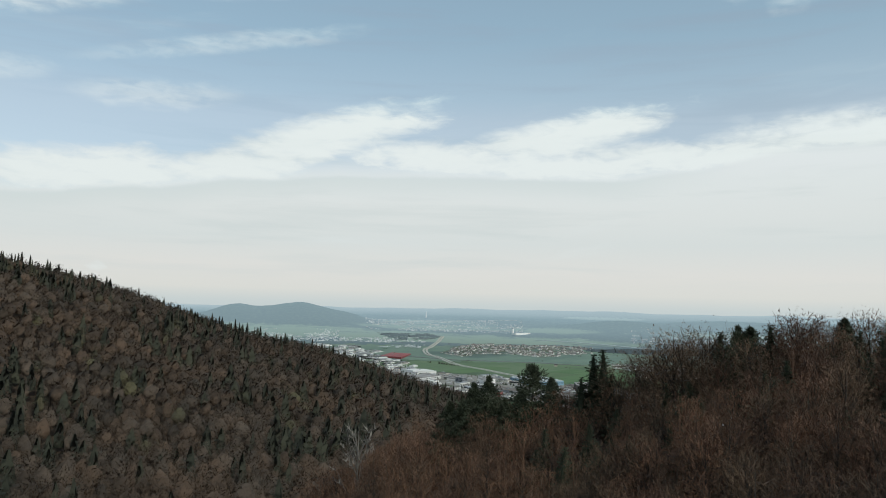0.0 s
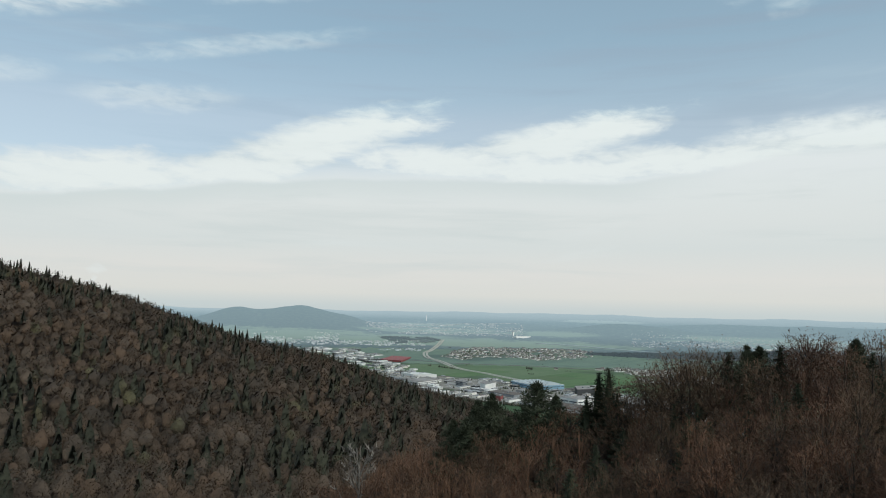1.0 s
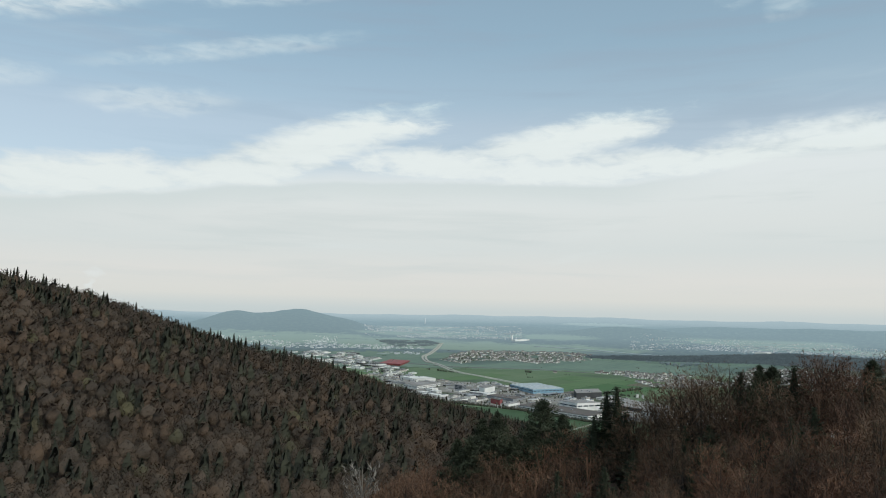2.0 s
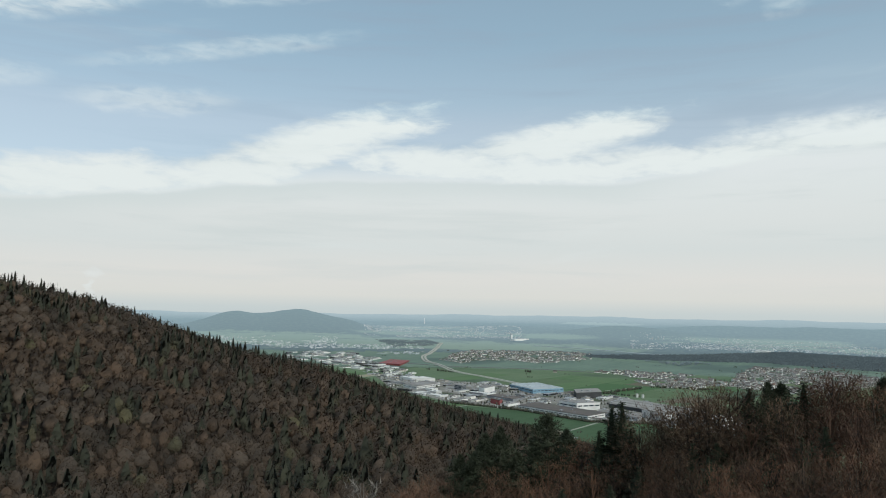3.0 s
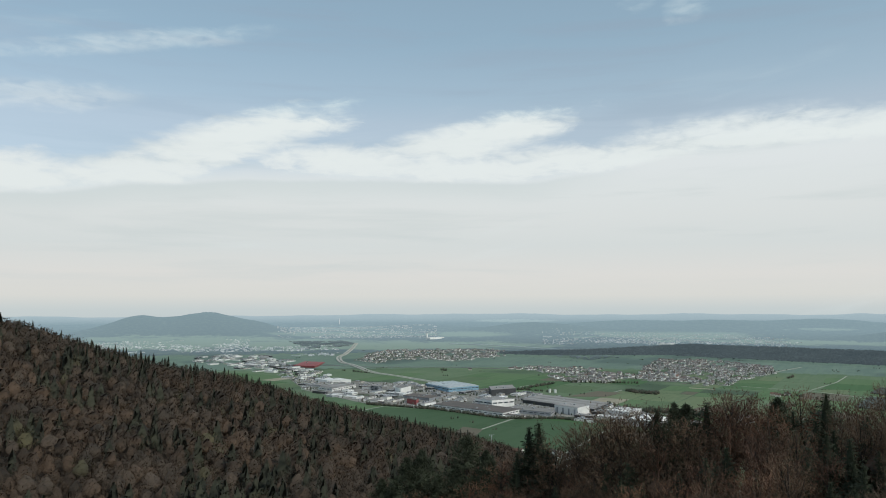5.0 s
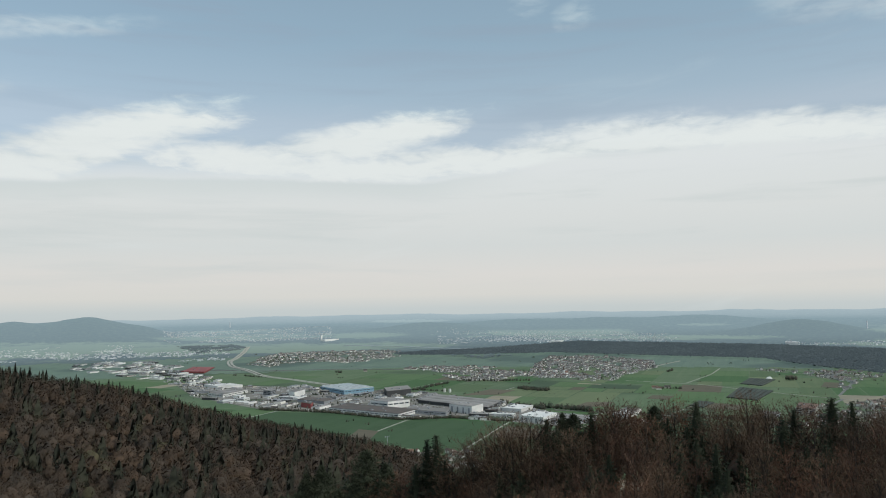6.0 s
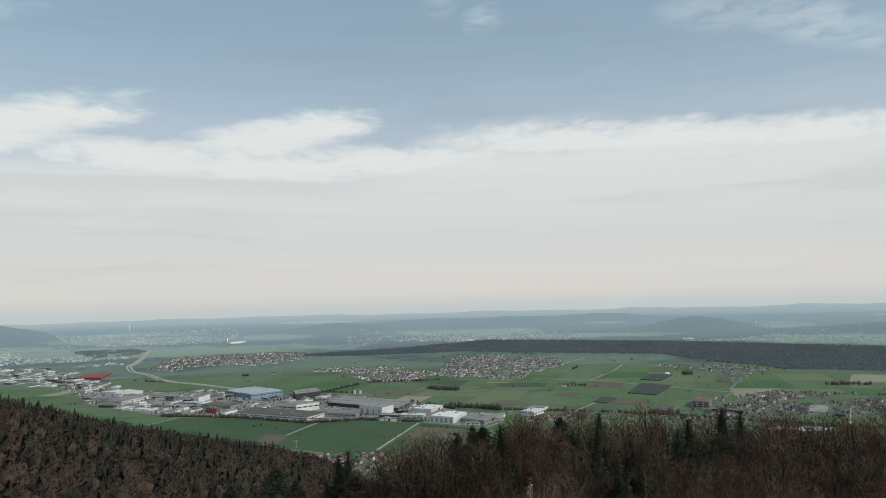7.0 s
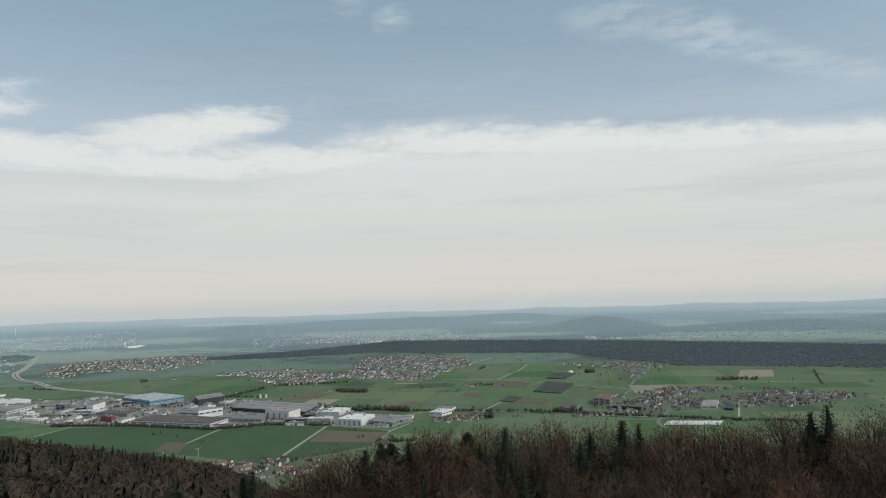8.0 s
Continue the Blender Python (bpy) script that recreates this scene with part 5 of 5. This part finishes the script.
def build_villages():
    rng = random.Random(31)
    for poly in (VILLAGE_MAIN, VILLAGE_LEFT, VILLAGE_RIGHT, VILLAGE_BACK, FOOT_A, FOOT_B, FOOT_C):
        village_ground(poly, "grey-brown gardens and lanes between village houses")
    protos = []
    for size in HOUSES:
        h = new("house")
        tagged(h, "plastered village house with a brown tiled gable roof", "house", "village houses")
        wall, roof = house_bits(*size)
        body = part("wall", wall, M["plaster"], h)
        cover = part("roof", roof, M["tiles"], h)
        w, d, high, rise = size
        stack = Solid()
        stack.box(w * 0.22, 0.6, high + rise * 0.6, high + rise + 1.0, 0.8, 0.8)
        part("chimney", stack, M["roof_brown"], cover)
        for side in (-1, 1):
            for k in range(2):
                pane = Solid()
                pane.box((k - 0.5) * w * 0.5, side * d / 2, high * 0.5, high * 0.78, 1.5, 0.16)
                part("window", pane, M["glass"], body)
        entry = Solid()
        entry.box(0, -d / 2, 0, 2.1, 1.1, 0.18)
        part("door", entry, M["roof_brown"], body)
        protos.append(h)
    first = set()
    for poly, count, gap in ((VILLAGE_RIGHT, 228, 11), (FOOT_A, 52, 9), (FOOT_B, 32, 11), (FOOT_C, 12, 11)):
        for x, y in spots_in(poly, count, gap, rng):
            p = rng.choice(protos)
            m = Matrix.LocRotScale((x, y, ground_z(x, y)), Euler((0, 0, rng.choice((0.65, 2.2)) + rng.uniform(-0.5, 0.5))), (rng.uniform(0.7, 1.05), rng.uniform(0.7, 1.05), rng.uniform(0.7, 1.0)))
            if p.name in first:
                copy_thing(p, m)
            else:
                p.matrix_basis = m
                first.add(p.name)
    # farther villages, each one body of walls and one of roofs
    arr = [(wood_arrays(a), wood_arrays(b)) for a, b in (house_bits(*s) for s in HOUSES)]
    town = [(-6, 6, 6200, 9800, 1500), (14, 31, 5200, 7400, 700), (39, 60, 4900, 5500, 420), (-20, -8, 4500, 5900, 520), (-10, -1.5, 4000, 5000, 300), (18, 32, 5400, 6600, 420), (45, 60, 5500, 6300, 160)]
    rows, specks = [], []
    for poly, count, gap in ((VILLAGE_MAIN, 1500, 7), (VILLAGE_LEFT, 640, 8), (VILLAGE_BACK, 170, 9), (VILLAGE_RIGHT, 130, 9)):
        rows += [(x, y, 1.0) for x, y in spots_in(poly, count, gap, rng, 40000)]
    for a0, a1, d0, d1, count in town:
        for _ in range(count * 2):
            a, d = radians(rng.uniform(a0, a1)), rng.uniform(d0, d1)
            if noise.noise((math.sin(a) * d * 0.0032, d * 0.0022, a0)) > -0.12:
                specks.append((math.sin(a) * d, math.cos(a) * d))
    walls, roofs = [], []
    for x, y, big in rows:
        px, py, pz, f = lay(x, y)
        r = (px, py, pz, f * big * rng.choice((0.45, 0.55, 0.65, 0.75, 1.0)), rng.choice((0.65, 2.2)) + rng.uniform(-0.4, 0.4), 1.0, rng.randrange(4))
        walls.append(r)
        roofs.append(r)
    scatter("village_walls", M["plaster_far"], [a for a, b in arr], walls, "pale plastered houses of the villages on the plain", "village")
    scatter("village_roofs", M["tiles_far"], [b for a, b in arr], roofs, "brown and grey tiled roofs of the villages", "village")
    far = []
    for x, y in specks:
        b = Solid()
        b.box(0, 0, -1, rng.uniform(2.5, 4.5), rng.choice((4, 5, 7, 16)) * rng.uniform(0.7, 1.2), rng.uniform(3, 6))
        px, py, pz, f = lay(x, y)
        far.append((px, py, pz, f, rng.uniform(0, 3.1), 1.0, len(far)))
        protos.append(wood_arrays(b))
    scatter("far_town", M["far_town"], protos[4:], far, "pale buildings of far towns in the haze", "town")
    church = new("church")
    tagged(church, "white village church with a pointed spire", "church")
    x, y = 1120, 2560
    church.matrix_basis = pose(x, y, 0, 0, 0, 40)
    w, r = house_bits(24, 12, 9, 6)
    part("nave", w, M["white"], church)
    part("roof", r, M["tiles"], church)
    t = Solid()
    t.box(-14, 0, -1, 20, 6, 6)
    part("tower", t, M["white"], church)
    s = Bits()
    c = [(-17.3, -3.3, 20), (-10.7, -3.3, 20), (-10.7, 3.3, 20), (-17.3, 3.3, 20)]
    for i in range(4):
        s.tri(c[i], c[(i + 1) % 4], (-14, 0, 34))
    part("spire", s, M["tiles"], church)


build_villages()


def build_landmarks():
    """Silos, towers, a dome, a crane, single farms and the river."""
    for x, y in ((566, 2194), (580, 2184)):
        top = tagged(new("silo"), "white round silo behind the industrial halls", "silo", "silos")
        top.matrix_basis = pose(x, y, 0)
        body, cap = Bits(), Bits()
        body.rod((0, 0, -1), (0, 0, 11), 3.6, 3.6, 14)
        cap.rod((0, 0, 11), (0, 0, 12.6), 3.8, 0.6, 14)
        part("body", body, M["white"], top)
        part("cap", cap, M["roof_grey"], top)
    for az, d, h, w in ((44.0, 7300, 62, 12), (-1.4, 11500, 80, 14)):
        px, py, pz, f = lay(d * math.sin(radians(az)), d * math.cos(radians(az)))
        top = tagged(new("tower"), "pale tower standing out in the far haze", "tower", "far towers")
        top.matrix_basis = pose(px, py, pz)
        b, c = Bits(), Bits()
        b.rod((0, 0, -3), (0, 0, h * f), w * f / 2, w * f / 2.3, 10)
        c.rod((0, 0, h * f), (0, 0, h * f * 1.12), w * f / 2.1, w * f / 5, 10)
        part("shaft", b, M["far_town"], top)
        part("cap", c, M["far_town"], top)
    dome = tagged(new("dome"), "small white dome in the fields", "dome")
    dome.matrix_basis = pose(1666, 2147, 0)
    b = Bits()
    for i in range(5):
        t0, t1 = i * math.pi / 10, (i + 1) * math.pi / 10
        b.rod((0, 0, 9 * math.sin(t0) - 0.3), (0, 0, 9 * math.sin(t1) - 0.3), 10 * math.cos(t0), max(0.05, 10 * math.cos(t1)), 16)
    part("shell", b, M["white"], dome)
    crane = tagged(new("tower_crane"), "slim pale tower crane at the foot of the hill", "crane")
    crane.matrix_basis = pose(248, 1405, 0, 0, 0, 20)
    for name, args in (("mast", (0, 0, -1, 15, 0.9, 0.9)), ("jib", (2.2, 0, 15, 15.5, 8, 0.5)), ("counterweight", (-4, 0, 14, 15.9, 1.6, 1.1)), ("cab", (0.9, 0, 13.5, 15, 1.1, 1.0))):
        b = Solid()
        b.box(*args)
        part(name, b, M["grey"], crane)
    rng = random.Random(3)
    for x, y, n in ((1200, 2040, 4), (1885, 1618, 4), (900, 3050, 2), (1130, 2830, 1), (640, 3020, 2), (470, 3000, 1), (830, 2700, 1)):
        for _ in range(n):
            farm = tagged(new("farmhouse"), "farm building with a brown roof alone among fields", "house", "farm buildings")
            a, b = x + rng.uniform(-22, 22), y + rng.uniform(-22, 22)
            farm.matrix_basis = pose(a, b, 0, 0, 0, rng.uniform(0, 180))
            wall, roof = house_bits(rng.uniform(12, 24), rng.uniform(9, 12), 5, 3.6)
            part("wall", wall, M["plaster"], farm)
            part("roof", roof, M["tiles"], farm)
    road("river", smooth_line([(640, 5200), (930, 4900), (1206, 4420), (1500, 4350)]), 34, "water", "pale river reach catching the sky", 0.6)


build_landmarks()


def tuft(rng, h, w, n):
    """A tiny tree for the distance: an uneven crown with a few standing sprays."""
    b = Bits()
    heart(b, rng, Vector((0, 0, h * 0.42)), w * 0.52, h * 0.44, 3, 5, -0.7)
    puff(b, rng, Vector((0, 0, h * 0.42)), w * 0.68, h * 0.55, n, w * 0.5, w * 0.3, -0.4)
    return b


def build_plain_trees():
    rng = random.Random(77)
    tufts = [wood_arrays(tuft(rng, 16, 7 + i, 8), 5.0) for i in range(4)]
    caps = []
    for i in range(4):
        b = Bits()
        heart(b, rng, Vector((0, 0, 8.5)), 3.8 + 0.4 * i, 7.0, 3, 5, -0.75)
        caps.append(wood_arrays(b, 1.0, 0.25))
    # the wood belt
    rows = []
    xs, ys = [p[0] for p in BELT], [p[1] for p in BELT]
    while len(rows) < 14000:
        x, y = rng.uniform(min(xs), max(xs)), rng.uniform(min(ys), max(ys))
        if not in_poly(x, y, BELT) or rng.random() > (3300 / math.hypot(x, y)) ** 2:
            continue
        px, py, pz, f = lay(x, y)
        rows.append((px, py, pz, f * rng.uniform(0.75, 1.0), rng.uniform(0, 6.28), rng.uniform(1.2, 1.7), rng.randrange(4)))
    scatter("wood_belt", M["far_wood"], caps, rows, "dark wood stretching across the plain, tinted blue-grey with painted haze", "forest")
    rows = []
    for poly, count in (([(-300, 4650), (-60, 4850), (-20, 5250), (-120, 5700), (-500, 5600)], 900), ([(1080, 3450), (1300, 3600), (1200, 3800), (1000, 3750)], 120)):
        for x, y in spots_in(poly, count, 5, rng):
            px, py, pz, f = lay(x, y)
            rows.append((px, py, pz, f * rng.uniform(0.5, 0.75), rng.uniform(0, 6.28), rng.uniform(1.3, 1.9), rng.randrange(4)))
    scatter("far_copse", M["hazy_wood"], caps, rows, "copse beside the motorway, greyed with painted haze", "forest")
    # garden trees, hedges and rows along ways
    rows = []

    def tree(x, y, s, wide=1.0):
        px, py, pz, f = lay(x, y)
        rows.append((px, py, pz, f * s, rng.uniform(0, 6.28), wide, rng.randrange(4)))

    for poly, count in ((VILLAGE_MAIN, 900), (VILLAGE_LEFT, 380), (VILLAGE_RIGHT, 600), (VILLAGE_BACK, 120), (FOOT_A, 70), (FOOT_B, 50), (FOOT_C, 40), (YARD, 420), (YARD_FAR, 200)):
        for x, y in spots_in(poly, count, 6, rng):
            tree(x, y, rng.uniform(0.22, 0.6))
    lines = [((20, 1990), (190, 1872), 150, 0.45), ((190, 1872), (330, 1697), 180, 0.45), ((330, 1697), (450, 1683), 100, 0.45), ((450, 1683), (560, 1583), 120, 0.45), ((694, 1776), (790, 1656), 60, 0.9), ((797, 1660), (1034, 1452), 120, 0.5),
             ((1034, 1452), (1191, 1214), 110, 0.5), ((1191, 1214), (1355, 1006), 120, 0.45), ((640, 1900), (700, 1720), 40, 0.7), ((470, 2260), (640, 2430), 60, 0.6), ((800, 2190), (870, 2120), 70, 0.6), ((810, 2160), (860, 2100), 60, 0.55),
             ((1185, 2040), (1250, 2000), 30, 0.5), ((1830, 1640), (1930, 1570), 40, 0.7), ((1960, 1377), (2280, 1629), 50, 0.35), ((-60, 3050), (60, 2900), 30, 0.5), ((330, 3000), (350, 2980), 8, 0.7), ((690, 2480), (930, 2400), 50, 0.6),
             ((1010, 1450), (1100, 1390), 20, 0.9), ((560, 1330), (640, 1300), 40, 0.6), ((1690, 2100), (1715, 2080), 10, 1.0), ((480, 2290), (580, 2200), 30, 0.5), ((880, 1450), (900, 1440), 12, 0.9), ((1500, 2500), (1560, 2560), 25, 0.5)]
    for (x1, y1), (x2, y2), count, s in lines:
        for _ in range(count):
            t = rng.random()
            tree(x1 + (x2 - x1) * t + rng.uniform(-4, 4), y1 + (y2 - y1) * t + rng.uniform(-4, 4), s * rng.uniform(0.7, 1.3), 1.1)
    for _ in range(260):
        d, a = rng.uniform(1400, 4500), radians(rng.uniform(-6, 60))
        for _ in range(rng.randint(1, 4)):
            tree(d * math.sin(a) + rng.uniform(-12, 12), d * math.cos(a) + rng.uniform(-12, 12), rng.uniform(0.2, 0.5))
    scatter("plain_trees", M["hedge"], tufts, rows, "hedges, garden trees and rows of trees on the plain", "trees")
    # parked cars and lorries of the estate
    v = Solid()
    for poly, count in ((YARD, 900), (YARD_FAR, 300)):
        xs, ys = [p[0] for p in poly], [p[1] for p in poly]
        k = 0
        while k < count:
            x, y = rng.uniform(min(xs), max(xs)), rng.uniform(min(ys), max(ys))
            if not in_poly(x, y, poly) or noise.noise((x * 0.02, y * 0.02, 9)) < 0:
                continue
            px, py, pz, f = lay(x, y)
            big = rng.random() < 0.12
            v.box(px, py, pz, pz + (3.6 if big else 1.6) * f, (12 if big else 4.4) * f, (2.6 if big else 1.9) * f, GRID + rng.choice((0, 1.57)))
            k += 1
    tagged(new("parked_vehicles", v.mesh("parked_vehicles", M["vehicle"])), "parked cars and lorries between the halls", "vehicles", kind="stuff")


build_plain_trees()
